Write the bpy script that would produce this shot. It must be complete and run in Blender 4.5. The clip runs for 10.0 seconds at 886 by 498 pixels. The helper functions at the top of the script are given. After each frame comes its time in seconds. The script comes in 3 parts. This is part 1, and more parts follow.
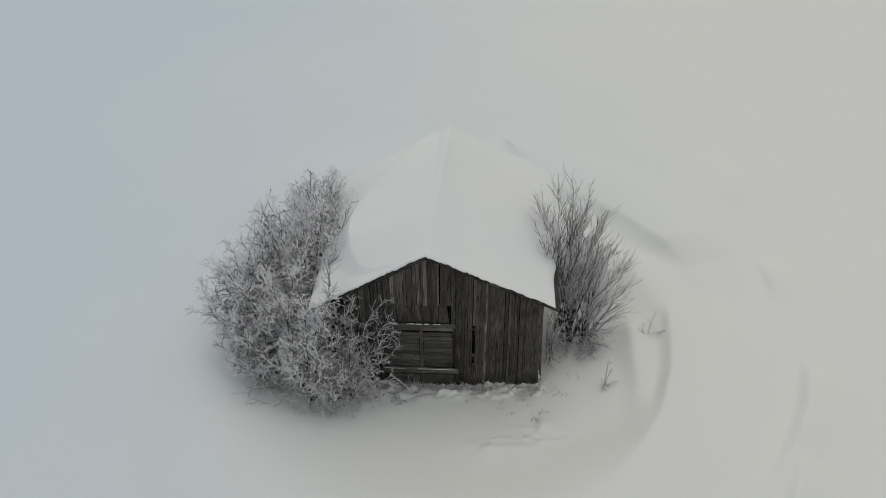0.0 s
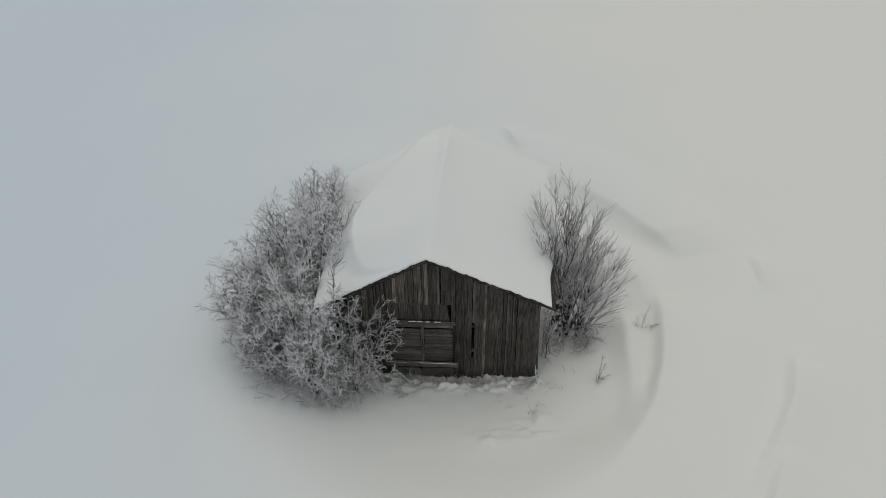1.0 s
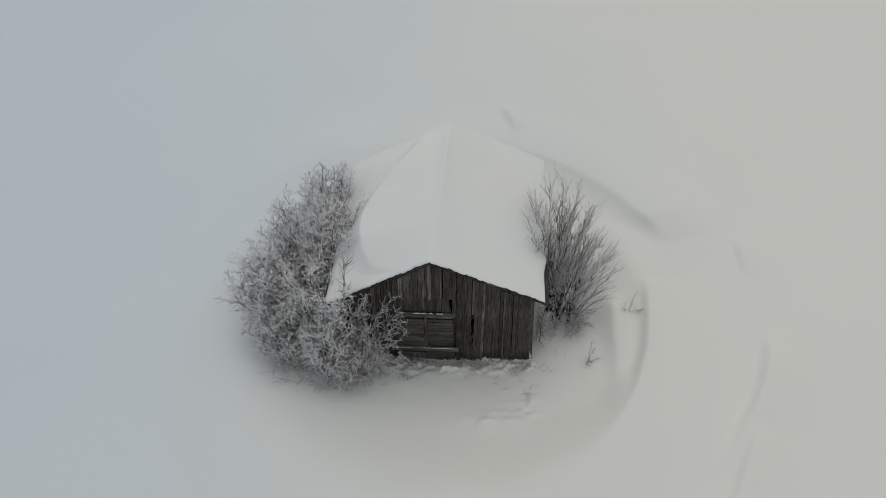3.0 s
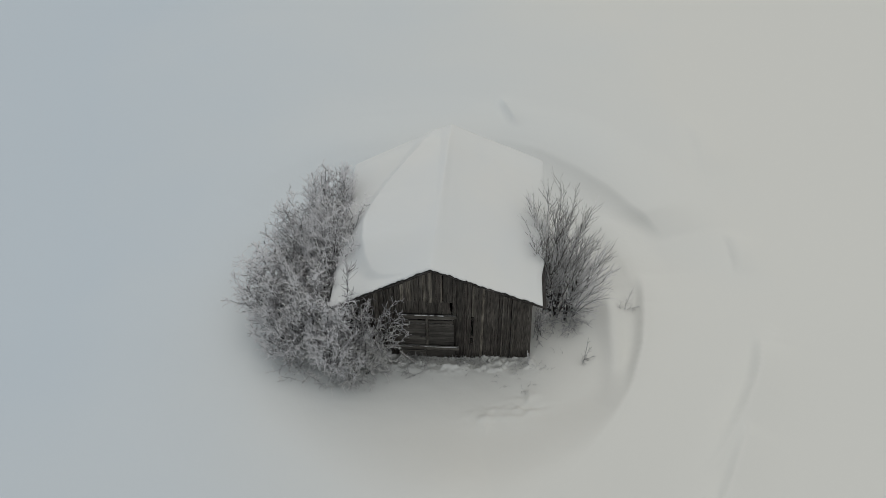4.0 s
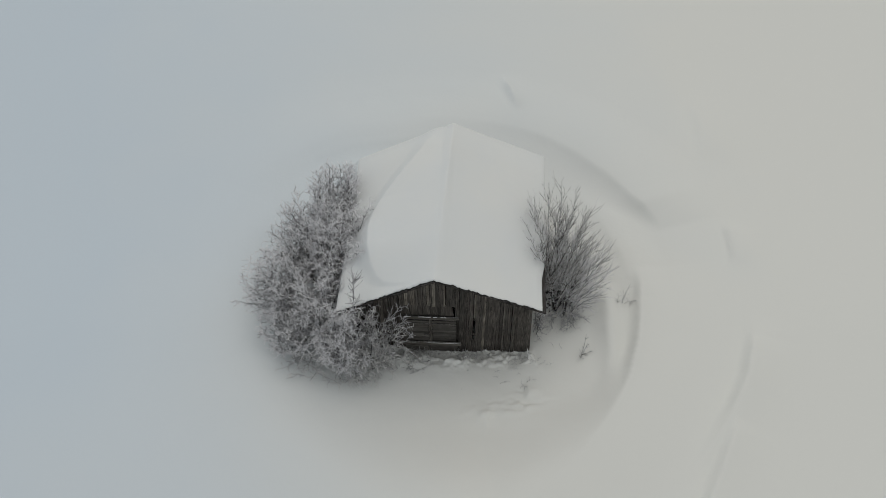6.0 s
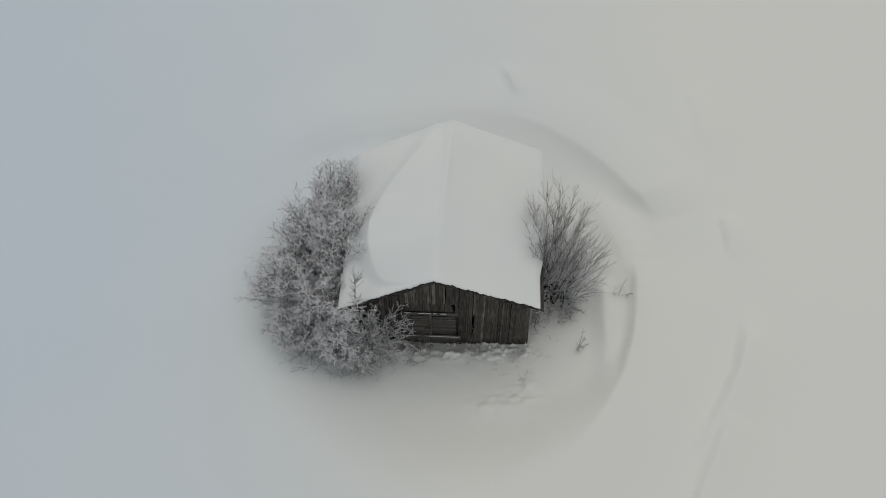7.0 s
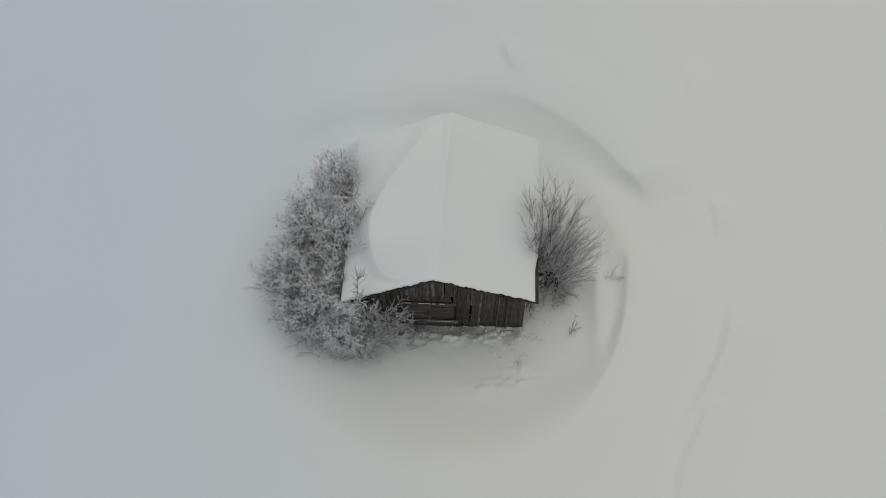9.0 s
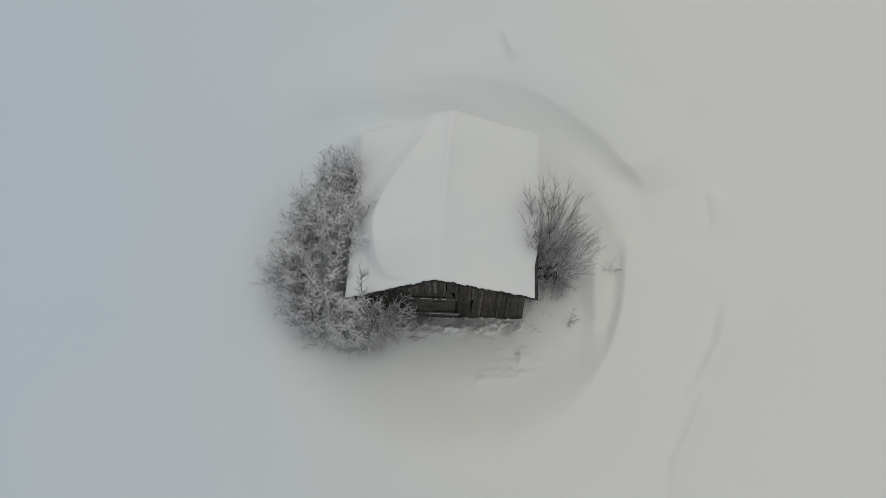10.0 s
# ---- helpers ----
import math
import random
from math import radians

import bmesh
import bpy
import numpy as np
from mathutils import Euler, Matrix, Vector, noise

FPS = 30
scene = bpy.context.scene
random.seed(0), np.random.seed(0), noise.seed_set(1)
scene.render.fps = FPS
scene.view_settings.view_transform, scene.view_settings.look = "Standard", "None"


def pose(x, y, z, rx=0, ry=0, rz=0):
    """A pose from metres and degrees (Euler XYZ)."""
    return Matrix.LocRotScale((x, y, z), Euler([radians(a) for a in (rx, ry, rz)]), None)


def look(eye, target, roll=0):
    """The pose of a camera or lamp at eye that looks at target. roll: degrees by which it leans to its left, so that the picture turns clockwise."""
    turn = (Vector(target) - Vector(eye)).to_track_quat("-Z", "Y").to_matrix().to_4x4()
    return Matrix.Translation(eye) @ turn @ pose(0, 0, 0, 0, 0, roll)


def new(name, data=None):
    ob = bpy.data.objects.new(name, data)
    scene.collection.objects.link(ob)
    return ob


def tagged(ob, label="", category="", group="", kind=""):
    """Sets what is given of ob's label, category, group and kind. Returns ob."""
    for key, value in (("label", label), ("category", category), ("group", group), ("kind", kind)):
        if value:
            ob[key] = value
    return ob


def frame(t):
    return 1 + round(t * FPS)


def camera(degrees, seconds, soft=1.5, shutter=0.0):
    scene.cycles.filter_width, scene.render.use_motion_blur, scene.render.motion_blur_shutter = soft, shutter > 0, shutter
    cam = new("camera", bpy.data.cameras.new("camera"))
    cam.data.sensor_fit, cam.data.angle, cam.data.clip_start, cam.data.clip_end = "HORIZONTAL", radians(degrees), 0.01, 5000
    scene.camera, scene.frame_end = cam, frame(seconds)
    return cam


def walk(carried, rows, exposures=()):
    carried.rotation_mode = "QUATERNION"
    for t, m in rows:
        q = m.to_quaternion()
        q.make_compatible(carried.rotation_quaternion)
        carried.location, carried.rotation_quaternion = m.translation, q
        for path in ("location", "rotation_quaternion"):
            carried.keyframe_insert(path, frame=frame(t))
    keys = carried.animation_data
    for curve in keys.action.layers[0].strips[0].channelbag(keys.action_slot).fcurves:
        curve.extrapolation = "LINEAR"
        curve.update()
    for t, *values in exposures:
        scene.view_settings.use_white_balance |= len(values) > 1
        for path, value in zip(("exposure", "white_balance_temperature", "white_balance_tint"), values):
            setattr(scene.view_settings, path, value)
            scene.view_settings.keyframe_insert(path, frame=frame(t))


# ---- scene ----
from mathutils import Quaternion

cam = camera(55.6, 10.0, soft=0.85)
METRES, EYE, TILT, LEAN, TURN = 13.0, 17.0, -42.0, 0.0, 0.0
ROWS = [
    (0.0, 0.0092, 0.0016, -0.0068, 0.33, 0.25, 0.06),
    (0.5, 0.0084, -0.0225, 0.0284, 0.31, -1.01, 0.08),
    (1.0, 0.0078, -0.0480, 0.0643, 0.29, -2.26, 0.10),
    (1.5, 0.0066, -0.0758, 0.1006, 0.27, -3.53, 0.13),
    (2.0, 0.0050, -0.1055, 0.1380, 0.24, -4.81, 0.16),
    (2.5, 0.0038, -0.1351, 0.1774, 0.21, -6.09, 0.20),
    (4.0, 0.0012, -0.1944, 0.3165, 0.15, -9.99, 0.30),
    (4.5, 0.0013, -0.1966, 0.3676, 0.14, -11.35, 0.32),
    (5.0, -0.0000, -0.1967, 0.4174, 0.15, -12.74, 0.34),
    (5.5, -0.0025, -0.1968, 0.4653, 0.15, -14.18, 0.36),
    (7.0, -0.0062, -0.1944, 0.6166, 0.02, -18.82, 0.39),
    (7.5, -0.0079, -0.1920, 0.6677, -0.06, -20.38, 0.38),
    (8.0, -0.0094, -0.1900, 0.7182, -0.15, -21.94, 0.37),
    (8.5, -0.0120, -0.1875, 0.7698, -0.25, -23.49, 0.35),
    (9.0, -0.0145, -0.1845, 0.8226, -0.35, -25.03, 0.32),
    (9.5, -0.0177, -0.1815, 0.8757, -0.45, -26.56, 0.30),
    (10.0, -0.0245, -0.1779, 0.9302, -0.54, -28.09, 0.28),
]
walk(cam, [(t, pose(0, 0, EYE, TILT, LEAN, TURN) @ pose(METRES * x, METRES * y, METRES * z, 90 + pitch, roll, yaw)) for t, x, y, z, yaw, pitch, roll in ROWS],
     exposures=[(0.0, -0.62, 6530, 5.0), (2.0, -0.66, 6530, 5.0), (4.5, -0.68, 6530, 5.0), (7.5, -0.69, 6530, 5.0), (10.0, -0.73, 6530, 5.0)])

# ---- sky and light: high overcast, a veiled sun ----
SUN_ELEVATION, SUN_AZIMUTH = 70.0, 0.0
world = bpy.data.worlds.new("overcast_sky")
scene.world = world
world.use_nodes = True
wn, wl = world.node_tree.nodes, world.node_tree.links
sky = wn.new("ShaderNodeTexSky")
sky.sky_type, sky.sun_disc = "NISHITA", False
sky.sun_elevation, sky.sun_rotation = radians(SUN_ELEVATION), radians(SUN_AZIMUTH)
sky.air_density, sky.dust_density, sky.ozone_density = 1.0, 6.0, 1.0
# thin cloud, cooler to the west and warmer to the east
place = wn.new("ShaderNodeTexCoord")
split = wn.new("ShaderNodeSeparateXYZ")
wl.new(place.outputs["Generated"], split.inputs[0])
cloud = wn.new("ShaderNodeValToRGB")
cloud.color_ramp.elements[0].color, cloud.color_ramp.elements[1].color = (0.96, 0.99, 1.03, 1), (1.04, 1.01, 0.97, 1)
shift = wn.new("ShaderNodeMath")
shift.operation = "MULTIPLY_ADD"
shift.inputs[1].default_value, shift.inputs[2].default_value = 0.5, 0.5
wl.new(split.outputs[0], shift.inputs[0])
wl.new(shift.outputs[0], cloud.inputs["Fac"])
veil = wn.new("ShaderNodeMix")
veil.data_type, veil.blend_type = "RGBA", "MIX"
veil.inputs[0].default_value = 0.75
wl.new(sky.outputs["Color"], veil.inputs[6])
grey = wn.new("ShaderNodeVectorMath")
grey.operation = "SCALE"
grey.inputs["Scale"].default_value = 6.0
wl.new(cloud.outputs["Color"], grey.inputs[0])
wl.new(grey.outputs[0], veil.inputs[7])
wl.new(veil.outputs[2], wn["Background"].inputs["Color"])
wn["Background"].inputs["Strength"].default_value = 0.12

sun_data = bpy.data.lights.new("sun", "SUN")
sun_data.energy, sun_data.angle, sun_data.color = 0.5, radians(110), (1.0, 0.98, 0.95)
sun = new("sun", sun_data)
el, az = radians(SUN_ELEVATION), radians(SUN_AZIMUTH)
sun.matrix_world = look((math.sin(az) * math.cos(el) * 60, 15 + math.cos(az) * math.cos(el) * 60, math.sin(el) * 60), (0, 15, 0))


# ---- materials ----
def material(name, rough=0.8):
    m = bpy.data.materials.new(name)
    m.use_nodes = True
    n, l = m.node_tree.nodes, m.node_tree.links
    b = n["Principled BSDF"]
    b.inputs["Roughness"].default_value = rough
    return m, n, l, b


def noise_node(n, l, scale, detail=4.0, stretch=None, rough=0.55):
    tc = n.new("ShaderNodeTexCoord")
    mp = n.new("ShaderNodeMapping")
    mp.inputs["Scale"].default_value = stretch or (1, 1, 1)
    tx = n.new("ShaderNodeTexNoise")
    tx.inputs["Scale"].default_value, tx.inputs["Detail"].default_value, tx.inputs["Roughness"].default_value = scale, detail, rough
    l.new(tc.outputs["Object"], mp.inputs["Vector"])
    l.new(mp.outputs["Vector"], tx.inputs["Vector"])
    return tx, mp


def ramp(n, l, source, stops):
    r = n.new("ShaderNodeValToRGB")
    while len(r.color_ramp.elements) < len(stops):
        r.color_ramp.elements.new(0.5)
    for e, (p, c) in zip(r.color_ramp.elements, stops):
        e.position, e.color = p, (*c, 1)
    l.new(source, r.inputs["Fac"])
    return r


def mix(n, l, kind, fac, a, b):
    m = n.new("ShaderNodeMix")
    m.data_type, m.blend_type = "RGBA", kind
    for socket, value in ((m.inputs[0], fac), (m.inputs[6], a), (m.inputs[7], b)):
        if hasattr(value, "is_output"):
            l.new(value, socket)
        else:
            socket.default_value = value
    return m.outputs[2]


def bump(n, l, b, source, strength, distance):
    k = n.new("ShaderNodeBump")
    k.inputs["Strength"].default_value, k.inputs["Distance"].default_value = strength, distance
    l.new(source, k.inputs["Height"])
    l.new(k.outputs["Normal"], b.inputs["Normal"])


def snow_material(name, grain, cold=(0.82, 0.84, 0.86), warm=(0.87, 0.87, 0.86), drift=False):
    m, n, l, b = material(name, 0.75)
    big, _ = noise_node(n, l, 0.08 if drift else 0.35, 3.0)
    fine, _ = noise_node(n, l, grain, 6.0)
    source = big.outputs["Fac"]
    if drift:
        # uneven light painted into the snow colour: bluer and darker west, warmer east
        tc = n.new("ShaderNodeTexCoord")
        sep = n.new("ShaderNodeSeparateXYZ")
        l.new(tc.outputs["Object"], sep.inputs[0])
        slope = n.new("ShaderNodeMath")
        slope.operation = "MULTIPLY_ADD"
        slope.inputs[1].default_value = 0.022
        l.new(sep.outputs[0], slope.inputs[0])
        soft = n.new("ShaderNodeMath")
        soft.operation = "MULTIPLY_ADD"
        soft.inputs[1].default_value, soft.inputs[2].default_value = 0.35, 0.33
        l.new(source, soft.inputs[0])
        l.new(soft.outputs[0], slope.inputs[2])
        # painted lighter and warmer round the barn, offsetting the hollow's bluish shade
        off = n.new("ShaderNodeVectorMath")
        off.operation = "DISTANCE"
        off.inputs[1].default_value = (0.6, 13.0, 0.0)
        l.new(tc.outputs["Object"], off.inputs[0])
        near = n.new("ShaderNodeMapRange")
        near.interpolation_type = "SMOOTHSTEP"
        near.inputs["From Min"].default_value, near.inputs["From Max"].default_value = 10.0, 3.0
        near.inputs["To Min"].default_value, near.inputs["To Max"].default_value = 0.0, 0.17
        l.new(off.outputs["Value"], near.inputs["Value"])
        light_tint = n.new("ShaderNodeMath")
        light_tint.operation = "ADD"
        l.new(slope.outputs[0], light_tint.inputs[0])
        l.new(near.outputs[0], light_tint.inputs[1])
        source = light_tint.outputs[0]
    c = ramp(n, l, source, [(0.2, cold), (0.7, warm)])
    l.new(c.outputs["Color"], b.inputs["Base Color"])
    b.inputs["Specular IOR Level"].default_value = 0.15
    bump(n, l, b, fine.outputs["Fac"], 0.25, 0.02)
    return m


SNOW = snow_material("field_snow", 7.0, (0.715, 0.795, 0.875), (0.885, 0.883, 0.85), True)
ROOF_SNOW = snow_material("roof_snow", 5.0, (0.85, 0.875, 0.89), (0.9, 0.905, 0.89))
CLUMP_SNOW = snow_material("clumped_snow", 14.0)


def wood_material(name, dark, light, frost=0.0, along="z"):
    m, n, l, b = material(name, 0.85)
    st = {"z": (9, 9, 0.55), "x": (0.55, 9, 9)}[along]
    info = n.new("ShaderNodeObjectInfo")
    streak, mp = noise_node(n, l, 5.0, 7.0, st, 0.65)
    shift = n.new("ShaderNodeCombineXYZ")
    mul = n.new("ShaderNodeMath")
    mul.operation = "MULTIPLY"
    mul.inputs[1].default_value = 40.0
    l.new(info.outputs["Random"], mul.inputs[0])
    for k in range(3):
        l.new(mul.outputs[0], shift.inputs[k])
    l.new(shift.outputs[0], mp.inputs["Location"])
    blotch, _ = noise_node(n, l, 1.3, 4.0)
    c1 = ramp(n, l, streak.outputs["Fac"], [(0.34, dark), (0.68, light)])
    tint = ramp(n, l, info.outputs["Random"], [(0.0, (0.55, 0.535, 0.52)), (0.3, (1.0, 0.98, 0.95)), (0.55, (0.78, 0.735, 0.71)), (0.8, (1.13, 1.11, 1.08)), (1.0, (1.65, 1.62, 1.56))])
    c2 = mix(n, l, "MULTIPLY", 1.0, c1.outputs["Color"], tint.outputs["Color"])
    stain = ramp(n, l, blotch.outputs["Fac"], [(0.35, (0.6, 0.57, 0.56)), (0.65, (1.1, 1.08, 1.06))])
    c3 = mix(n, l, "MULTIPLY", 0.8, c2, stain.outputs["Color"])
    # knots
    knot = n.new("ShaderNodeTexVoronoi")
    knot.inputs["Scale"].default_value = 3.2
    squash = n.new("ShaderNodeMapping")
    squash.inputs["Scale"].default_value = (1, 1, 0.6) if along == "z" else (0.6, 1, 1)
    l.new(mp.inputs["Vector"].links[0].from_socket, squash.inputs["Vector"])
    l.new(shift.outputs[0], squash.inputs["Location"])
    l.new(squash.outputs["Vector"], knot.inputs["Vector"])
    eye = ramp(n, l, knot.outputs["Distance"], [(0.05, (0.22, 0.2, 0.19)), (0.09, (1, 1, 1))])
    c3 = mix(n, l, "MULTIPLY", 1.0, c3, eye.outputs["Color"])
    if frost:
        fr, _ = noise_node(n, l, 18.0, 4.0)
        g = n.new("ShaderNodeNewGeometry")
        sep = n.new("ShaderNodeSeparateXYZ")
        l.new(g.outputs["Normal"], sep.inputs[0])
        add = n.new("ShaderNodeMath")
        add.operation = "MULTIPLY"
        l.new(sep.outputs[2], add.inputs[0])
        l.new(fr.outputs["Fac"], add.inputs[1])
        f = ramp(n, l, add.outputs[0], [(0.42, (0, 0, 0)), (0.56, (frost,) * 3)])
        c3 = mix(n, l, "MIX", f.outputs["Color"], c3, (0.75, 0.77, 0.8, 1))
    l.new(c3, b.inputs["Base Color"])
    b.inputs["Specular IOR Level"].default_value = 0.2
    bump(n, l, b, streak.outputs["Fac"], 0.7, 0.01)
    return m


WOOD = wood_material("weathered_boards", (0.0155, 0.0147, 0.0136), (0.166, 0.157, 0.148))
WOOD_PALE = wood_material("bleached_boards", (0.035, 0.033, 0.029), (0.27, 0.254, 0.23))
WOOD_DOOR = wood_material("weathered_door_planks", (0.045, 0.0438, 0.042), (0.19, 0.186, 0.178), 0.0, "x")
WOOD_RAIL = wood_material("frosted_rails", (0.035, 0.0335, 0.031), (0.185, 0.178, 0.168), 0.2, "x")
ROOF_WOOD = wood_material("roof_boards", (0.018, 0.017, 0.017), (0.055, 0.051, 0.05), 0.06, "x")


def rime_material(name, bark, rime, low, high, grain):
    """Bark with rime that sits on the upper side of twigs."""
    m, n, l, b = material(name, 0.8)
    g = n.new("ShaderNodeNewGeometry")
    sep = n.new("ShaderNodeSeparateXYZ")
    l.new(g.outputs["Normal"], sep.inputs[0])
    nz, _ = noise_node(n, l, grain, 3.0)
    add = n.new("ShaderNodeMath")
    add.operation = "MULTIPLY_ADD"
    add.inputs[1].default_value = 1.6
    l.new(nz.outputs["Fac"], add.inputs[0])
    l.new(sep.outputs[2], add.inputs[2])
    f = ramp(n, l, add.outputs[0], [(low, (0, 0, 0)), (high, (1, 1, 1))])
    c = mix(n, l, "MIX", f.outputs["Color"], (*bark, 1), (*rime, 1))
    l.new(c, b.inputs["Base Color"])
    b.inputs["Specular IOR Level"].default_value = 0.2
    return m


STEM = rime_material("dark_bark", (0.03, 0.027, 0.026), (0.6, 0.6, 0.61), 0.9, 1.5, 9.0)
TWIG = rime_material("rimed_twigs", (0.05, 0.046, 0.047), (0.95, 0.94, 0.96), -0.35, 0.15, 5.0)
TWIG_DARK = rime_material("lightly_rimed_twigs", (0.045, 0.04, 0.038), (0.75, 0.74, 0.73), 0.85, 1.6, 4.0)
TWIG_FRONT = rime_material("half_rimed_twigs", (0.05, 0.046, 0.046), (0.82, 0.81, 0.8), 0.1, 0.7, 5.0)
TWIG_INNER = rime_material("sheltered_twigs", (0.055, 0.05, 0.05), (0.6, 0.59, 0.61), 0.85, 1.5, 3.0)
GRASS = rime_material("dry_grass", (0.075, 0.065, 0.055), (0.6, 0.6, 0.6), 0.7, 1.0, 20.0)
PLANK_SNOW = wood_material("snowy_plank", (0.55, 0.53, 0.51), (0.8, 0.78, 0.76), 1.0, "x")
FOOT_GRASS = rime_material("frosted_grass", (0.1, 0.088, 0.075), (0.7, 0.7, 0.7), 0.45, 1.2, 6.0)


# ---- mesh helpers ----
def part(name, bm, mat, parent=None, label=""):
    me = bpy.data.meshes.new(name)
    bm.to_mesh(me)
    bm.free()
    me.materials.append(mat)
    ob = new(name, me)
    ob.parent = parent
    if label:
        ob["label"] = label
    return ob


def mesh_part(name, verts, faces, mat, parent=None, label="", smooth=False):
    me = bpy.data.meshes.new(name)
    me.from_pydata(verts, [], faces)
    if smooth:
        me.polygons.foreach_set("use_smooth", [True] * len(me.polygons))
    me.update()
    me.materials.append(mat)
    ob = new(name, me)
    ob.parent = parent
    if label:
        ob["label"] = label
    return ob


def box(bm, x0, x1, y0, y1, z0, z1, bevel=0.0):
    m = Matrix.Translation(((x0 + x1) / 2, (y0 + y1) / 2, (z0 + z1) / 2)) @ Matrix.Diagonal((x1 - x0, y1 - y0, z1 - z0, 1))
    made = bmesh.ops.create_cube(bm, size=1, matrix=m)["verts"]
    if bevel:
        edges = list({e for v in made for e in v.link_edges})
        bmesh.ops.bevel(bm, geom=edges, offset=bevel, segments=1, affect="EDGES")


def lattice(ix, iy, seed):
    h = np.sin(ix * 127.1 + iy * 311.7 + seed * 74.7) * 43758.5453
    return h - np.floor(h)


def value_noise(x, y, seed=0):
    ix, iy = np.floor(x), np.floor(y)
    fx, fy = x - ix, y - iy
    fx, fy = fx * fx * fx * (fx * (fx * 6 - 15) + 10), fy * fy * fy * (fy * (fy * 6 - 15) + 10)
    a, b = lattice(ix, iy, seed), lattice(ix + 1, iy, seed)
    c, d = lattice(ix, iy + 1, seed), lattice(ix + 1, iy + 1, seed)
    return (a + (b - a) * fx) * (1 - fy) + (c + (d - c) * fx) * fy - 0.5


def smooth_step(a, b, x):
    k = np.clip((x - a) / (b - a), 0, 1)
    return k * k * (3 - 2 * k)


# ---- the barn's own frame: u along the front wall, v into the barn ----
BARN = pose(-0.38, 14.0, 0.0, 0, 0, -3.0)
BARN_INV = BARN.inverted()
U_LEFT, U_RIGHT = -2.66, 2.92
V_BACK = 5.3
APEX, PITCH, PITCH_LEFT = 4.26, 0.487, 0.6
DROOP = 0.075


def roof_z(u, v):
    u = u - 0.05 * np.clip(v, 0, 6)
    return APEX - np.where(u < 0, -PITCH_LEFT * u, PITCH * u) - DROOP * np.clip(v, -1, 9) - 0.03 * np.sin(np.clip(v, 0, 5.4) / 5.4 * math.pi)


# ---- ground: one sheet of snow with a scoured hollow round the barn ----
def polar(x, y):
    dx, dy = x + 0.25, y - 16.3
    return np.hypot(dx, dy), np.arctan2(dy, dx)


def ledge(x, y, pts, high, wide, tail):
    """A low wind-cut ledge along a line that runs south: it rises ever steeper from the west, breaks off at a crest and dies away over its tail."""
    best = np.full(np.shape(x), 1e9)
    side = np.zeros(np.shape(x))
    along = np.zeros(np.shape(x))
    for k, ((ax, ay), (bx, by)) in enumerate(zip(pts, pts[1:])):
        vx, vy = bx - ax, by - ay
        q = np.clip(((x - ax) * vx + (y - ay) * vy) / (vx * vx + vy * vy), 0, 1)
        d = np.hypot(x - ax - q * vx, y - ay - q * vy)
        near = d < best
        side = np.where(near, np.sign(vx * (y - ay) - vy * (x - ax)), side)
        along = np.where(near, (k + q) / (len(pts) - 1), along)
        best = np.where(near, d, best)
    fade = smooth_step(0.0, 0.4, along) * smooth_step(1.0, 0.5, along)
    return high * fade * np.where(side > 0, np.exp(-(best / tail) ** 1.5), np.clip(1 - best / wide, 0, 1) ** 2)


def around(ang, degrees, values):
    return np.interp(np.degrees(ang), degrees, values, period=360)


def clumps(x, y, seed):
    x, y = x + 0.12 * value_noise(x / 0.4, y / 0.4, seed + 5), y + 0.1 * value_noise(x / 0.35, y / 0.4, seed + 6)
    n = value_noise(x / 0.42, y / 0.3, seed) + 0.75 * value_noise(x / 0.19, y / 0.15, seed + 1) + 0.5 * value_noise(x / 0.1, y / 0.09, seed + 2)
    crumbs = 0.25 - np.abs(value_noise(x / 0.13, y / 0.11, seed + 3)) + 0.4 * value_noise(x / 0.06, y / 0.055, seed + 4)
    return np.maximum(n, -0.12) + 0.14 * crumbs


DRIFT_LINES = [([(9.42, 18.9), (9.55, 18.2), (9.52, 17.5), (9.35, 16.8)], 0.2, 0.22, 0.6),
               ([(9.58, 15.2), (9.52, 14.5), (9.35, 13.9), (9.0, 12.95), (8.45, 12.0), (7.85, 11.2), (7.35, 10.55), (6.9, 10.1)], 0.34, 0.28, 1.0),
               ([(8.5, 11.7), (8.3, 11.2), (7.75, 10.15), (7.2, 9.15), (6.95, 8.1), (6.9, 7.2)], 0.27, 0.26, 0.9),
               ([(2.15, 26.4), (2.35, 25.5), (2.6, 24.6), (2.8, 24.0)], 0.24, 0.35, 0.5), ([(9.4, 25.5), (9.6, 23.0), (9.3, 21.5)], 0.14, 0.5, 1.0),
               ([(1.42, 11.72), (1.15, 11.82), (0.9, 11.74), (0.7, 11.58)], 0.11, 0.16, 0.3), ([(2.75, 12.2), (2.2, 11.92), (1.7, 11.8), (1.3, 11.66)], 0.1, 0.18, 0.35),
               ([(2.35, 12.75), (2.38, 12.4), (2.2, 12.1)], 0.12, 0.25, 0.25)]


def scarp(a, b, r, sharp):
    """A rise from a to b that steepens and breaks off at b."""
    k = np.clip((r - a) / (b - a), 0, 1)
    return (1 - sharp) * k * k * (3 - 2 * k) + sharp * k ** 2.2


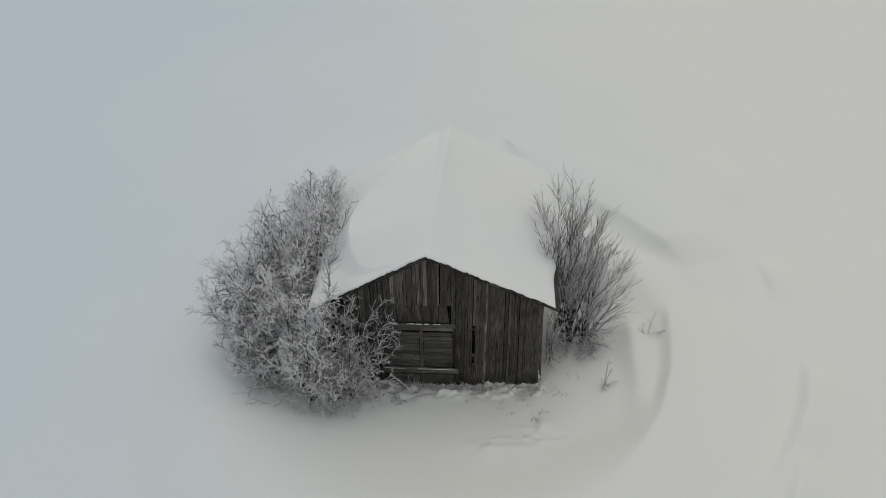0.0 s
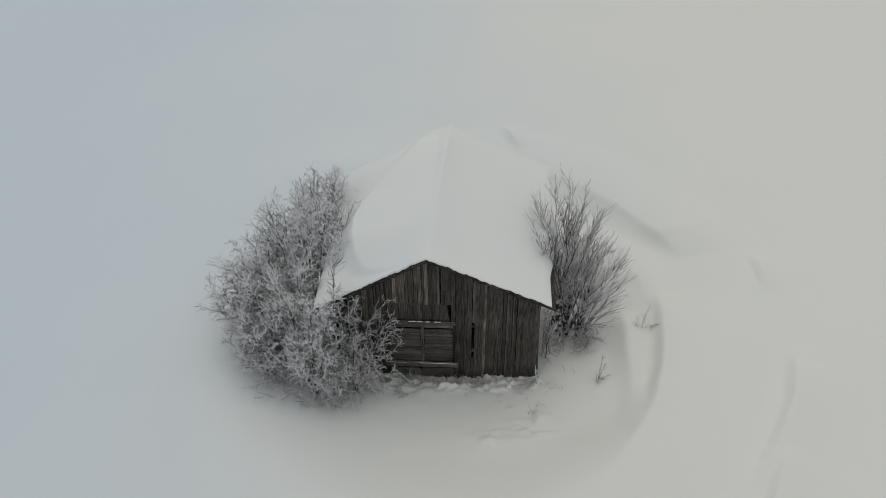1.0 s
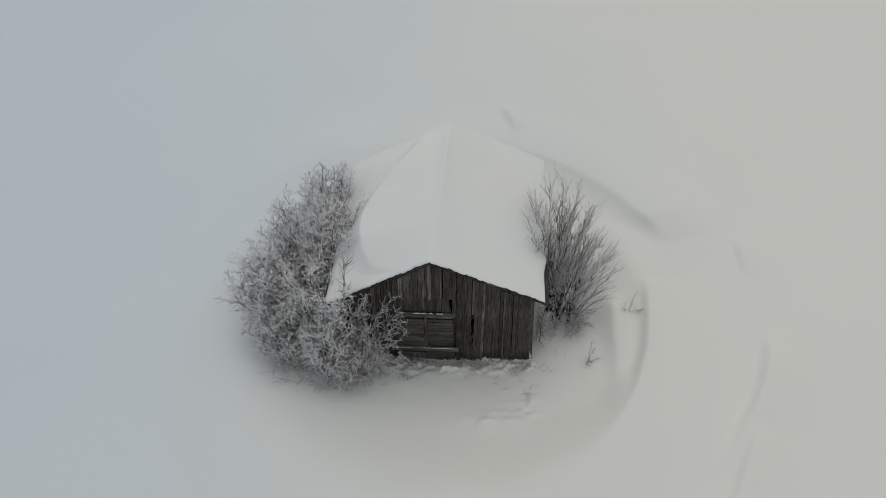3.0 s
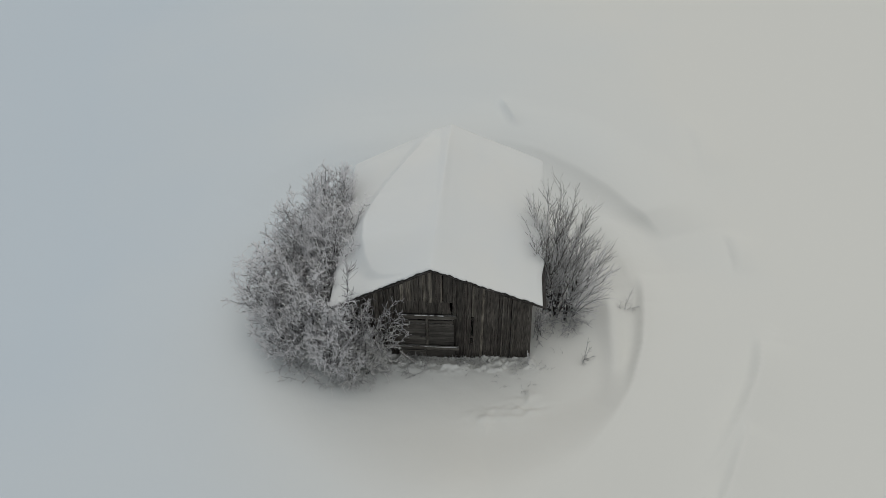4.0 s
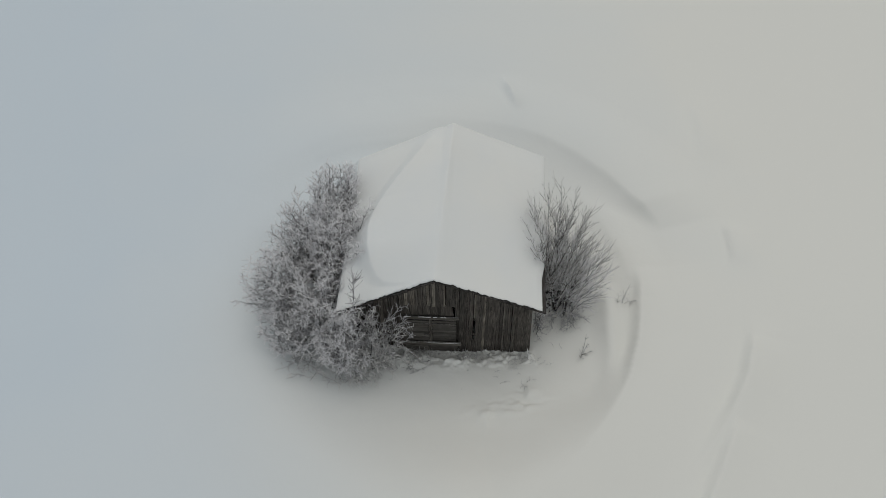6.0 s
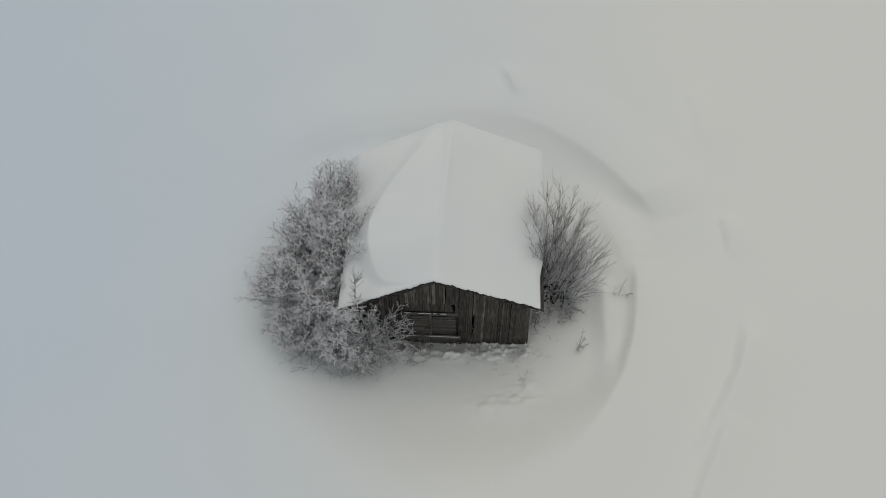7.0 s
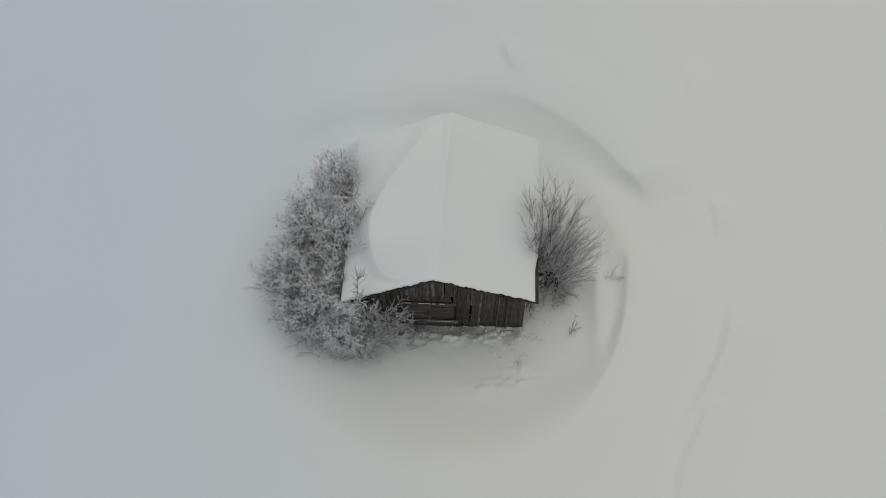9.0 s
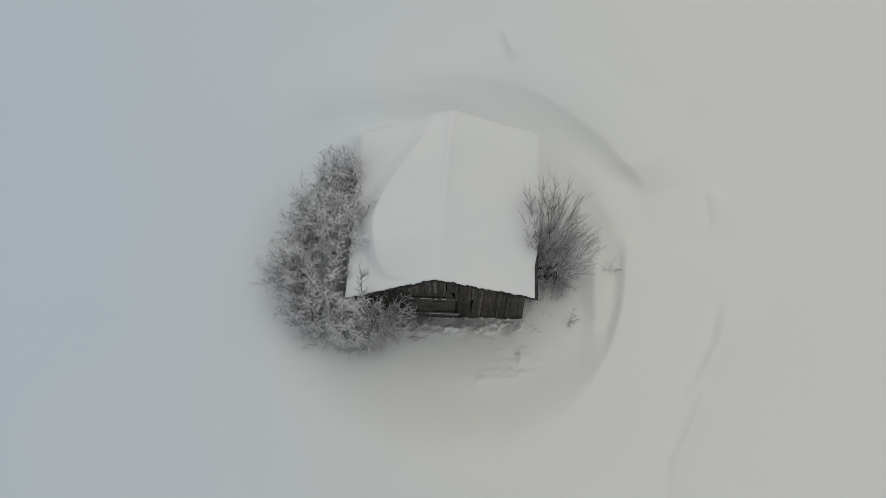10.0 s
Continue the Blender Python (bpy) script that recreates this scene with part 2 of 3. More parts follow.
def ground_z(x, y):
    r, ang = polar(x, y)
    r = r + (0.16 * value_noise(x / 2.6, y / 2.6, 51) + 0.08 * value_noise(x / 0.9, y / 0.9, 52)) * smooth_step(3.5, 5, r)
    # front and side rim of the hollow
    rim_a = around(ang, [-180, -150, -120, -95, -78, -68, -54, -40, -28, -17, -3, 20, 60, 120, 160], [6.7, 6.7, 7.2, 7.8, 7.7, 7.4, 7.0, 6.72, 6.54, 6.42, 6.42, 6.6, 6.8, 6.8, 6.8])
    wide_a = around(ang, [-180, -120, -90, -60, -43, -24, -3, 30, 140], [3.0, 3.2, 3.0, 2.2, 1.3, 0.38, 0.28, 1.5, 3.0])
    high_a = around(ang, [-180, -120, -80, -50, -20, -8, -2, 5, 40, 130, 160], [0.42, 0.52, 0.63, 0.6, 0.4, 0.3, 0.2, 0.04, 0.0, 0.0, 0.3])
    sharp_a = around(ang, [-90, -72, -55, -38, -25, 0, 12], [0.0, 0.1, 0.35, 0.75, 1.0, 1.0, 0.0])
    z = high_a * scarp(rim_a - wide_a, rim_a, r, sharp_a) + (0.2 - high_a) * smooth_step(6.6, 9.6, r)
    # drift that curls round the back
    rim_b = around(ang, [-10, 18, 28, 42, 55, 66, 78, 103, 116, 140, 180], [7.9, 7.79, 7.46, 7.36, 7.4, 7.47, 7.35, 7.2, 7.65, 8.0, 8.0])
    high_b = around(ang, [5, 16, 24, 60, 100, 120, 150, 180], [0.0, 0.0, 0.36, 0.36, 0.24, 0.16, 0.06, 0.0])
    wide_b = around(ang, [10, 18, 30, 60, 90, 130], [0.4, 0.5, 1.0, 1.7, 1.9, 1.2])
    z = z + high_b * (scarp(rim_b - wide_b, rim_b, r, around(ang, [60, 75, 110, 330], [1.0, 0.5, 0.3, 1.0])) - smooth_step(rim_b + 0.3, rim_b + 3.2, r))
    # a second low drift inside it
    rim_c = around(ang, [80, 85, 105, 118, 131, 150], [6.2, 6.25, 6.52, 6.9, 7.2, 7.3])
    high_c = around(ang, [72, 92, 115, 130, 150], [0.0, 0.2, 0.24, 0.15, 0.0])
    z = z + high_c * (scarp(rim_c - 1.5, rim_c, r, 0.8) - smooth_step(rim_c + 0.3, rim_c + 2.6, r))
    # a low bank inside the eastern edge, and the hollow's faint lip north of it
    rim_d = around(ang, [-40, -29, -19, -6, 10], [6.2, 5.85, 5.48, 5.3, 5.3])
    high_d = around(ang, [-42, -30, -18, -8, 0], [0.0, 0.16, 0.24, 0.22, 0.0])
    z = z + high_d * (scarp(rim_d - 0.55, rim_d, r, 0.7) - smooth_step(rim_d + 0.1, rim_d + 0.6, r))
    rim_e = around(ang, [-5, 2, 8, 17, 26, 40], [6.1, 6.14, 6.15, 6.05, 6.0, 5.9])
    high_e = around(ang, [-6, 2, 12, 26, 42], [0.0, 0.12, 0.16, 0.12, 0.0])
    z = z + high_e * (scarp(rim_e - 1.0, rim_e, r, 0.8) - smooth_step(rim_e + 0.1, rim_e + 1.4, r))
    # the field falls away gently to the back and to both sides
    z = z - 0.09 * (np.sqrt(np.maximum(np.minimum(y, 60) - 14.5, 0) ** 2 + 1) - 1)
    far = smooth_step(6.5, 10.0, r)
    fall = np.sqrt(np.maximum(np.abs(x) - 5, 0) ** 2 + 9) - 3
    z = z - 0.1 * np.minimum(fall, 14 + 0.0 * x) * smooth_step(4, 7, np.abs(x))
    z = z + far * (0.25 * value_noise(x / 9, y / 9, 3) + 0.05 * value_noise(x / 3.1, y / 3.7, 4))
    for pts, high, wide, tail in DRIFT_LINES:
        z = z + ledge(x, y, pts, high, wide, tail)
    # trampled streak and the crumbled foot along the front wall
    streak = np.exp(-((x - 1.7) / 0.95) ** 2 - ((y - 11.95 - 0.16 * (x - 1.7)) / 0.28) ** 2) + 0.8 * np.exp(-((x - 2.3) / 0.25) ** 2 - ((y - 12.4) / 0.4) ** 2)
    z = z + streak * (0.15 * value_noise(x / 0.5 + y, (y - 0.16 * x) / 0.13, 31) + 0.06 * value_noise(x / 0.17, y / 0.1, 32))
    v = y - 14.0 + 0.052 * (x + 0.38)
    foot = smooth_step(-0.85, -0.2, v) * smooth_step(0.15, -0.02, v) * smooth_step(-4.2, -2.5, x) * smooth_step(3.1, 2.1, x)
    z = z + foot * (0.03 + 0.3 * clumps(x, y, 41))
    dip = np.exp(-((v + 0.05) / 0.35) ** 2) * smooth_step(-4, -2, x) * smooth_step(3.2, 1.2, x)
    z = z - 0.26 * dip - 0.05
    # snow banked up to the eave at the rear corner
    turn = radians(-3.0)
    u, v = math.cos(turn) * (x + 0.38) + math.sin(turn) * (y - 14), math.cos(turn) * (y - 14) - math.sin(turn) * (x + 0.38)
    out = np.hypot(np.maximum(-2.81 - u, 0), np.maximum(v - V_BACK - 0.34, 0))
    under = np.maximum(np.minimum(u + 2.81, V_BACK + 0.34 - v), 0)
    bank = roof_z(np.clip(u, -2.81, 0), np.minimum(v, V_BACK + 0.34)) + 0.04 - 1.7 * out - 3 * under - 1.6 * np.maximum(4.7 - v, 0) - 1.3 * np.maximum(u + 1.9, 0)
    k = np.clip(0.5 + 0.5 * (bank - z) / 0.35, 0, 1)
    z = z + (bank - z) * k + 0.35 * k * (1 - k)
    z = z + (0.03 * value_noise(x / 1.3, y / 1.1, 5) + 0.022 * value_noise(x / 0.6 + 0.4 * y, y / 0.34, 6) * smooth_step(14.5, 13, y)) * smooth_step(9, 6, r)
    return z


def axis(spans):
    out = [spans[0][0]]
    for a, b, step in spans:
        k = max(1, round((b - a) / step))
        out += [a + (b - a) * i / k for i in range(1, k + 1)]
    far = []
    d = spans[-1][2] * 1.4
    p = out[-1]
    while p < 2500:
        p += d
        d *= 1.35
        far.append(p)
    near = []
    d = spans[0][2] * 1.4
    p = out[0]
    while p > -2500:
        p -= d
        d *= 1.35
        near.append(p)
    return np.array(near[::-1] + out + far)


def build_ground():
    xs = axis([(-22, -8, 0.35), (-8, -4, 0.12), (-4, 4, 0.034), (4, 9.5, 0.08), (9.5, 22, 0.3)])
    ys = axis([(4, 9, 0.2), (9, 12, 0.08), (12, 13, 0.045), (13, 14.1, 0.03), (14.1, 14.2, 0.05), (14.2, 18, 0.1), (18, 27, 0.1), (27, 40, 0.35)])
    gx, gy = np.meshgrid(xs, ys)
    gz = ground_z(gx, gy)
    verts = np.stack([gx, gy, gz], -1).reshape(-1, 3)
    w, h = len(xs), len(ys)
    i = np.arange(w * h).reshape(h, w)
    faces = np.stack([i[:-1, :-1], i[:-1, 1:], i[1:, 1:], i[1:, :-1]], -1).reshape(-1, 4)
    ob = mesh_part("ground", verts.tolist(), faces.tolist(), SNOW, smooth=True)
    return tagged(ob, "wide white snow field with a wind-scoured hollow", "snow field", kind="structure")


build_ground()

# ---- the barn ----
barn = tagged(new("barn"), "small grey weathered board barn half buried in snow", "barn")
barn.matrix_world = BARN
rng = random.Random(5)


def board(name, u0, u1, z0, z1a, z1b, v0, v1, lean=0.0, mat=None, parent=None, wavy=0.004):
    """An upright board whose top is cut aslant."""
    j = lambda: rng.uniform(-wavy, wavy)
    verts = []
    for v in (v0, v1):
        verts += [(u0 + j(), v, z0), (u1 + j(), v, z0), (u1 + lean + j(), v, z1b), (u0 + lean + j(), v, z1a)]
    faces = [(0, 1, 2, 3), (5, 4, 7, 6), (0, 4, 5, 1), (1, 5, 6, 2), (2, 6, 7, 3), (3, 7, 4, 0)]
    return mesh_part(name, verts, faces, mat or WOOD, parent or barn)


front = part("front_wall", bmesh.new(), WOOD, barn)
SLIT_A, SLIT_B = 1.107, 1.172
GABLE_FOOT = 2.63
edges = [U_LEFT]
while edges[-1] < U_RIGHT:
    w = rng.choice((0.065, 0.08, 0.09, 0.1, 0.11, 0.14)) * rng.uniform(0.92, 1.08)
    stop = next(q for q in (-0.95, 0.58, 0.69, SLIT_A, SLIT_B, U_RIGHT) if q > edges[-1] + 1e-6)
    edges.append(stop if stop - edges[-1] - w < 0.06 else edges[-1] + w)
for u, u1 in zip(edges, edges[1:]):
    mid = (u + u1) / 2
    d = rng.uniform(-0.016, 0.016)
    ta, tb = (float(roof_z(q, 0)) - 0.03 for q in (u, u1))
    if u == SLIT_A:
        # a board broken away leaves a slit, crossed by two cleats
        board("board", u, u1 - 0.004, -0.7, 0.557, 0.557, -0.01, 0.02, parent=front)
        board("board", u + 0.004, u1, 1.975, ta, tb, -0.03, 0.0, mat=WOOD_PALE, parent=front)
        board("cleat", u - 0.03, u1 + 0.03, 0.775, 0.9, 0.9, 0.022, 0.05, parent=front)
        board("cleat", u - 0.03, u1 + 0.03, 1.735, 1.835, 1.835, 0.022, 0.05, parent=front)
        continue
    if 0.58 < mid < 0.69:
        # the board beside the hatch stops at the lintel
        board("board", u, u1 - 0.004, 1.95, ta, tb, -0.01 + d, 0.02 + d, -0.01, parent=front)
    elif -0.95 < mid < 0.58:
        # short gable boards over the hatch, with one open joint
        board("board", u, u1 - (0.032 if u < 0.27 <= u1 else rng.choice((0.003, 0.006, 0.01))), GABLE_FOOT + rng.uniform(-0.025, 0.02), ta, tb, -0.035 + d, 0.0 + d, rng.uniform(-0.008, 0.008), mat=WOOD_PALE if rng.random() < 0.3 else WOOD, parent=front)
    else:
        board("board", u, u1 - rng.choice((0.002, 0.004, 0.006, 0.008, 0.014)), rng.choice((-0.7, -0.7, -0.7, -0.2, -0.14)), ta, tb, -0.01 + d, 0.02 + d, rng.uniform(-0.014, 0.014) - 0.15 * max(0.0, mid - 1.3) / 1.6, mat=WOOD_PALE if rng.random() < 0.05 else WOOD, parent=front)


def side_boards(u0, u1):
    """A long wall of upright boards below the eave."""
    wall = part("side_wall", bmesh.new(), WOOD, barn)
    v = 0.05
    while v < V_BACK - 0.02:
        w = min(rng.uniform(0.1, 0.17), V_BACK - v)
        top = float(min(roof_z(u0, v + w), roof_z(u1, v + w))) - 0.045
        d = rng.uniform(-0.01, 0.01)
        bm = bmesh.new()
        box(bm, u0 + d, u1 + d, v, v + w - 0.005, -0.9, top)
        part("board", bm, WOOD, wall)
        v += w


side_boards(U_RIGHT - 0.16, U_RIGHT - 0.13)
side_boards(U_LEFT + 0.01, U_LEFT + 0.04)
back = part("back_wall", bmesh.new(), WOOD, barn)
u = U_LEFT
while u < U_RIGHT - 0.02:
    u1 = min(u + rng.uniform(0.1, 0.16), U_RIGHT)
    d = rng.uniform(-0.01, 0.01)
    board("board", u, u1 - 0.005, -1.1, float(roof_z(u, V_BACK)) - 0.05, float(roof_z(u1, V_BACK)) - 0.05, V_BACK + 0.02 + d, V_BACK + 0.05 + d, parent=back)
    u = u1

# roof boards run along the ridge and end unevenly over the gable
R_LEFT, R_RIGHT = -2.78, 3.14
roof = part("roof", bmesh.new(), ROOF_WOOD, barn)


def roof_board(ua, ub, va, vb, lift):
    verts = []
    for dz in (0.0, -0.035):
        for uu, vv in ((ua, va), (ub, va), (ub, vb), (ua, vb)):
            verts.append((uu, vv, float(roof_z(uu, vv)) + dz + lift))
    faces = [(0, 1, 2, 3), (7, 6, 5, 4), (4, 5, 1, 0), (5, 6, 2, 1), (6, 7, 3, 2), (7, 4, 0, 3)]
    return mesh_part("roof_board", verts, faces, ROOF_WOOD, roof)


for side, reach in ((-1, -R_LEFT), (1, R_RIGHT)):
    a = 0.0
    while a < reach - 0.01:
        w = rng.uniform(0.12, 0.24)
        b = min(a + w, reach)
        if reach - b < 0.1:
            b = reach
        ua, ub = (a, b) if side > 0 else (-b, -a)
        roof_board(ua + 0.002, ub - 0.002, -0.18 + 0.07 * min(ua, 0) + rng.uniform(-0.04, 0.02), V_BACK + 0.3, rng.uniform(-0.02, 0.004))
        a = b

# hatch boards over the door, the last one gone aslant
hatch = part("hatch", bmesh.new(), WOOD, barn)
u = -0.98
while u < 0.44:
    b = min(u + rng.uniform(0.08, 0.14), 0.47)
    slant = 0.075 if b == 0.47 else 0.0
    board("board", u, b - 0.005 + slant, 1.965, GABLE_FOOT + 0.02, GABLE_FOOT + 0.02, 0.005 + rng.uniform(-0.006, 0.006), 0.035, rng.uniform(-0.008, 0.008) - slant, parent=hatch)
    u = b

# double door of level planks between rails
door = part("door", bmesh.new(), WOOD_DOOR, barn, "grey plank double door with snowy rails")


def plank(name, a, b, v0, v1, z0, z1, mat, tilt=0.0, bevel=0.006):
    bm = bmesh.new()
    box(bm, a, b, v0, v1, z0, z1, bevel)
    for q in bm.verts:
        q.co.z += tilt * (q.co.x - a) / (b - a)
    return part(name, bm, mat, door)


for leaf_a, leaf_b in ((-1.04, -0.205), (-0.115, 0.62)):
    z = 0.3
    while z < 1.44:
        h = min(rng.uniform(0.1, 0.19), 1.45 - z)
        h = h if 1.45 - z - h > 0.06 else 1.45 - z
        d = rng.uniform(-0.005, 0.005)
        plank("plank", leaf_a + rng.uniform(-0.01, 0.01), leaf_b + rng.uniform(-0.012, 0.006), 0.012 + d, 0.05 + d, z, z + h - rng.uniform(0.002, 0.006), WOOD_DOOR, rng.uniform(-0.006, 0.006), 0.003)
        z += h
# set-back planks above and below the leaves, with open joints
for a, b, v0, z0, z1, tilt in ((-1.02, -0.2, 0.012, 1.47, 1.6, 0.0), (-1.02, -0.2, 0.02, 1.66, 1.86, 0.01), (-0.12, 0.6, 0.012, 1.48, 1.605, 0.02), (-0.12, 0.62, 0.02, 1.67, 1.86, 0.0),
                              (-1.03, -0.22, -0.025, -0.45, 0.02, 0.0), (-1.03, -0.25, 0.04, 0.05, 0.19, -0.02), (-0.21, 0.67, -0.03, -0.45, 0.07, 0.035), (-0.2, 0.64, 0.05, 0.12, 0.19, 0.0)):
    plank("plank", a, b, v0, v0 + 0.03, z0, z1, WOOD_DOOR, tilt)
for name, a, b, v0, v1, z0, z1, mat, tilt in (("lintel", -1.06, 0.69, -0.07, -0.02, 1.86, 1.975, WOOD_RAIL, 0.015), ("rail", -1.04, 0.575, -0.02, 0.012, 1.43, 1.475, WOOD_RAIL, 0.02),
                                             ("rail", -1.16, 0.775, -0.085, -0.02, 0.185, 0.335, WOOD_RAIL, 0.015), ("stile", -0.2, -0.12, -0.012, 0.03, -0.4, 1.86, WOOD, 0.0),
                                             ("door_post", -1.1, -1.05, -0.03, 0.03, -0.45, 1.86, WOOD, 0.0), ("door_post", 0.59, 0.74, 0.07, 0.11, -0.45, 1.86, WOOD, 0.0)):
    plank(name, a, b, v0, v1, z0, z1, mat, tilt, 0.008)
for a, b, z in ((-0.92, -0.72, 1.977), (-0.5, -0.3, 1.98), (-0.29, -0.13, 1.982), (-0.07, 0.05, 1.984), (0.15, 0.23, 1.986), (0.235, 0.32, 1.987), (-1.1, -0.6, 0.336), (-0.25, -0.1, 0.344), (-0.1, 0.72, 0.347)):
    # crumbs of snow with uneven edges on lintel and rail
    bm = bmesh.new()
    n = max(3, int((b - a) / 0.05))
    fat = 0.5 if z < 1 else 1.0
    rows = []
    for k in range(n + 1):
        q = a + (b - a) * k / n
        h = fat * (0.004 if k in (0, n) else rng.uniform(0.01, 0.022))
        w = rng.uniform(0.6, 1.0) * 0.022 * fat
        front_v = -0.066 if z > 1 else -0.082
        rows.append([bm.verts.new((q, front_v, z - 0.004)), bm.verts.new((q, front_v + 0.003, z + h)), bm.verts.new((q, front_v + w, z + h * 0.9)), bm.verts.new((q, front_v + w + 0.004, z - 0.004))])
    for r0, r1 in zip(rows, rows[1:]):
        for k in range(3):
            bm.faces.new((r0[k], r1[k], r1[k + 1], r0[k + 1]))
    bm.faces.new(rows[0])
    bm.faces.new(rows[-1][::-1])
    part("snow_strip", bm, CLUMP_SNOW, door, "thin strip of snow")
bm = bmesh.new()
box(bm, -0.36, -0.2, -0.05, -0.015, 0.765, 0.815, 0.01)
part("latch", bm, WOOD_RAIL, door)


# ---- snow on the roof ----
def leaf_edge(v):
    """How far left of the ridge the thick pillow reaches."""
    return np.interp(v, [-0.3, -0.05, 0.08, 0.2, 0.4, 0.8, 1.4, 2.0, 2.6, 3.2, 3.85, 4.6, 5.1, 5.6], [0.0, 0.4, 1.0, 1.36, 1.62, 1.85, 2.0, 2.04, 1.92, 1.6, 1.17, 0.66, 0.42, 0.22])


def build_roof_snow():
    us = np.concatenate([np.linspace(R_LEFT - 0.03, -2.5, 12), np.linspace(-2.45, 2.75, 150), np.linspace(2.8, R_RIGHT - 0.11, 12)])
    vs = np.concatenate([np.linspace(-0.14, 0.2, 12), np.linspace(0.25, 4.9, 120), np.linspace(4.95, V_BACK + 0.34, 14)])
    gu, gv = np.meshgrid(us, vs)
    gc = gu - 0.05 * np.clip(gv, 0, 6)
    edge = leaf_edge(gv)
    # the pillow's flank falls off under a crisp crest, broad at the back and short in front
    flank = np.interp(gv, [0.0, 0.6, 1.5, 3.0, 5.6], [0.3, 0.4, 0.55, 0.8, 0.6])
    k = np.clip((edge + gu) / flank + 1.0, 0, 1)
    inside = 0.35 * smooth_step(0, 1, k) + 0.65 * k ** 2.4
    pillow = 0.23 + 0.06 * smooth_step(0.5, 3.0, gv) + np.interp(gv, [3.0, 5.0], [0.24, 0.5]) * np.abs(np.clip(gu, -3, 0)) + 0.015 * value_noise(gu * 0.8, gv * 0.6, 9)
    right = 0.15 + 0.12 * np.exp(-np.clip(gc, 0, 4) / 0.6) + 0.02 * value_noise(gu * 0.7, gv * 0.8, 12)
    thin = 0.3 - 0.075 * np.abs(np.clip(gu, -3, 0)) + 0.1 * smooth_step(2.2, 0.6, gv) + 0.03 * value_noise(gu * 1.1, gv * 0.9, 10)
    th_left = thin + (pillow - thin) * inside
    blend = smooth_step(0.0, np.interp(gv, [0.0, 2.0, 5.0], [0.4, 0.26, 0.13]), gc)
    th = th_left * (1 - blend) + right * blend
    d_front, d_back = gv - vs[0], vs[-1] - gv
    d_side = np.minimum(gu - us[0], us[-1] - gu)
    round_off = lambda d, r: np.sqrt(np.clip(1 - (1 - np.clip(d / r, 0, 1)) ** 2, 0, 1))
    th = th * (0.16 + 0.84 * smooth_step(-0.1, 1.5, d_front)) * (0.45 + 0.55 * smooth_step(0.0, 0.9, d_back)) * round_off(d_side, 0.2)
    th = np.maximum(th, 0.012) * (0.35 + 0.65 * round_off(d_front, 0.05))
    gu = gu + 0.17 * smooth_step(2.7, 3.01, gu) * smooth_step(0.9, 2.0, gv + 0.3 * value_noise(gv * 3, gu, 14))
    gv = gv + (0.015 * value_noise(gu * 5, gv * 0, 15) + 0.05 * value_noise(gu * 16, gv * 0, 16)) * smooth_step(0.2, 0.0, d_front)
    gv = gv + 0.07 * np.minimum(gu, 0) * smooth_step(1.2, 0.0, d_front)
    base_z = roof_z(gu, gv)
    soft = np.sqrt(gc ** 2 + np.interp(gv, [0.0, 1.5, 3.5], [0.02, 0.008, 0.002])) - np.abs(gc)
    top = base_z - PITCH * soft * 0.6 * smooth_step(0.0, 0.35, d_front) + th + 0.008
    n = gu.size
    vt = np.stack([gu, gv, top], -1).reshape(-1, 3)
    vb = np.stack([gu, gv, base_z + 0.007], -1).reshape(-1, 3)
    h, w = gu.shape
    i = np.arange(n).reshape(h, w)
    ft = np.stack([i[:-1, :-1], i[:-1, 1:], i[1:, 1:], i[1:, :-1]], -1).reshape(-1, 4)
    fb = ft[:, ::-1] + n
    loop = np.concatenate([i[0, :-1], i[:-1, -1], i[-1, :0:-1], i[:0:-1, 0]])
    nxt = np.roll(loop, -1)
    fs = np.stack([loop, loop + n, nxt + n, nxt], -1)
    ob = mesh_part("roof_snow", np.concatenate([vt, vb]).tolist(), np.concatenate([ft, fb, fs]).tolist(), ROOF_SNOW, smooth=True)
    ob.matrix_world = BARN
    return tagged(ob, "thick wind-shaped snow pillow lying on the barn roof", "snow")


build_roof_snow()


# ---- trees and shrubs ----
def tubes(name, segments, sides, mat, parent, label=""):
    """Tapered prisms, one for each (p0, p1, r0, r1), joined into one mesh."""
    s = np.array([(*a, *b, r0, r1) for a, b, r0, r1 in segments])
    a, b, r0, r1 = s[:, 0:3], s[:, 3:6], s[:, 6], s[:, 7]
    d = b - a
    d /= np.linalg.norm(d, axis=1, keepdims=True) + 1e-9
    ref = np.where(np.abs(d[:, 2:3]) < 0.9, np.array([[0, 0, 1.0]]), np.array([[1.0, 0, 0]]))
    e1 = np.cross(d, ref)
    e1 /= np.linalg.norm(e1, axis=1, keepdims=True) + 1e-9
    e2 = np.cross(d, e1)
    k = len(s)
    verts = np.zeros((k, 2 * sides, 3))
    for q in range(sides):
        t = 2 * math.pi * q / sides
        off = math.cos(t) * e1 + math.sin(t) * e2
        verts[:, q] = a + off * r0[:, None]
        verts[:, sides + q] = b + off * r1[:, None]
    base = (np.arange(k) * 2 * sides)[:, None]
    faces = []
    for q in range(sides):
        w = (q + 1) % sides
        faces.append(base + np.array([[q, sides + q, sides + w, w]]))
    faces = np.concatenate(faces)
    return mesh_part(name, verts.reshape(-1, 3).tolist(), faces.tolist(), mat, parent, label, smooth=True)


def unit(rng):
    while True:
        v = Vector((rng.uniform(-1, 1), rng.uniform(-1, 1), rng.uniform(-1, 1)))
        if 0.1 < v.length < 1:
            return v.normalized()


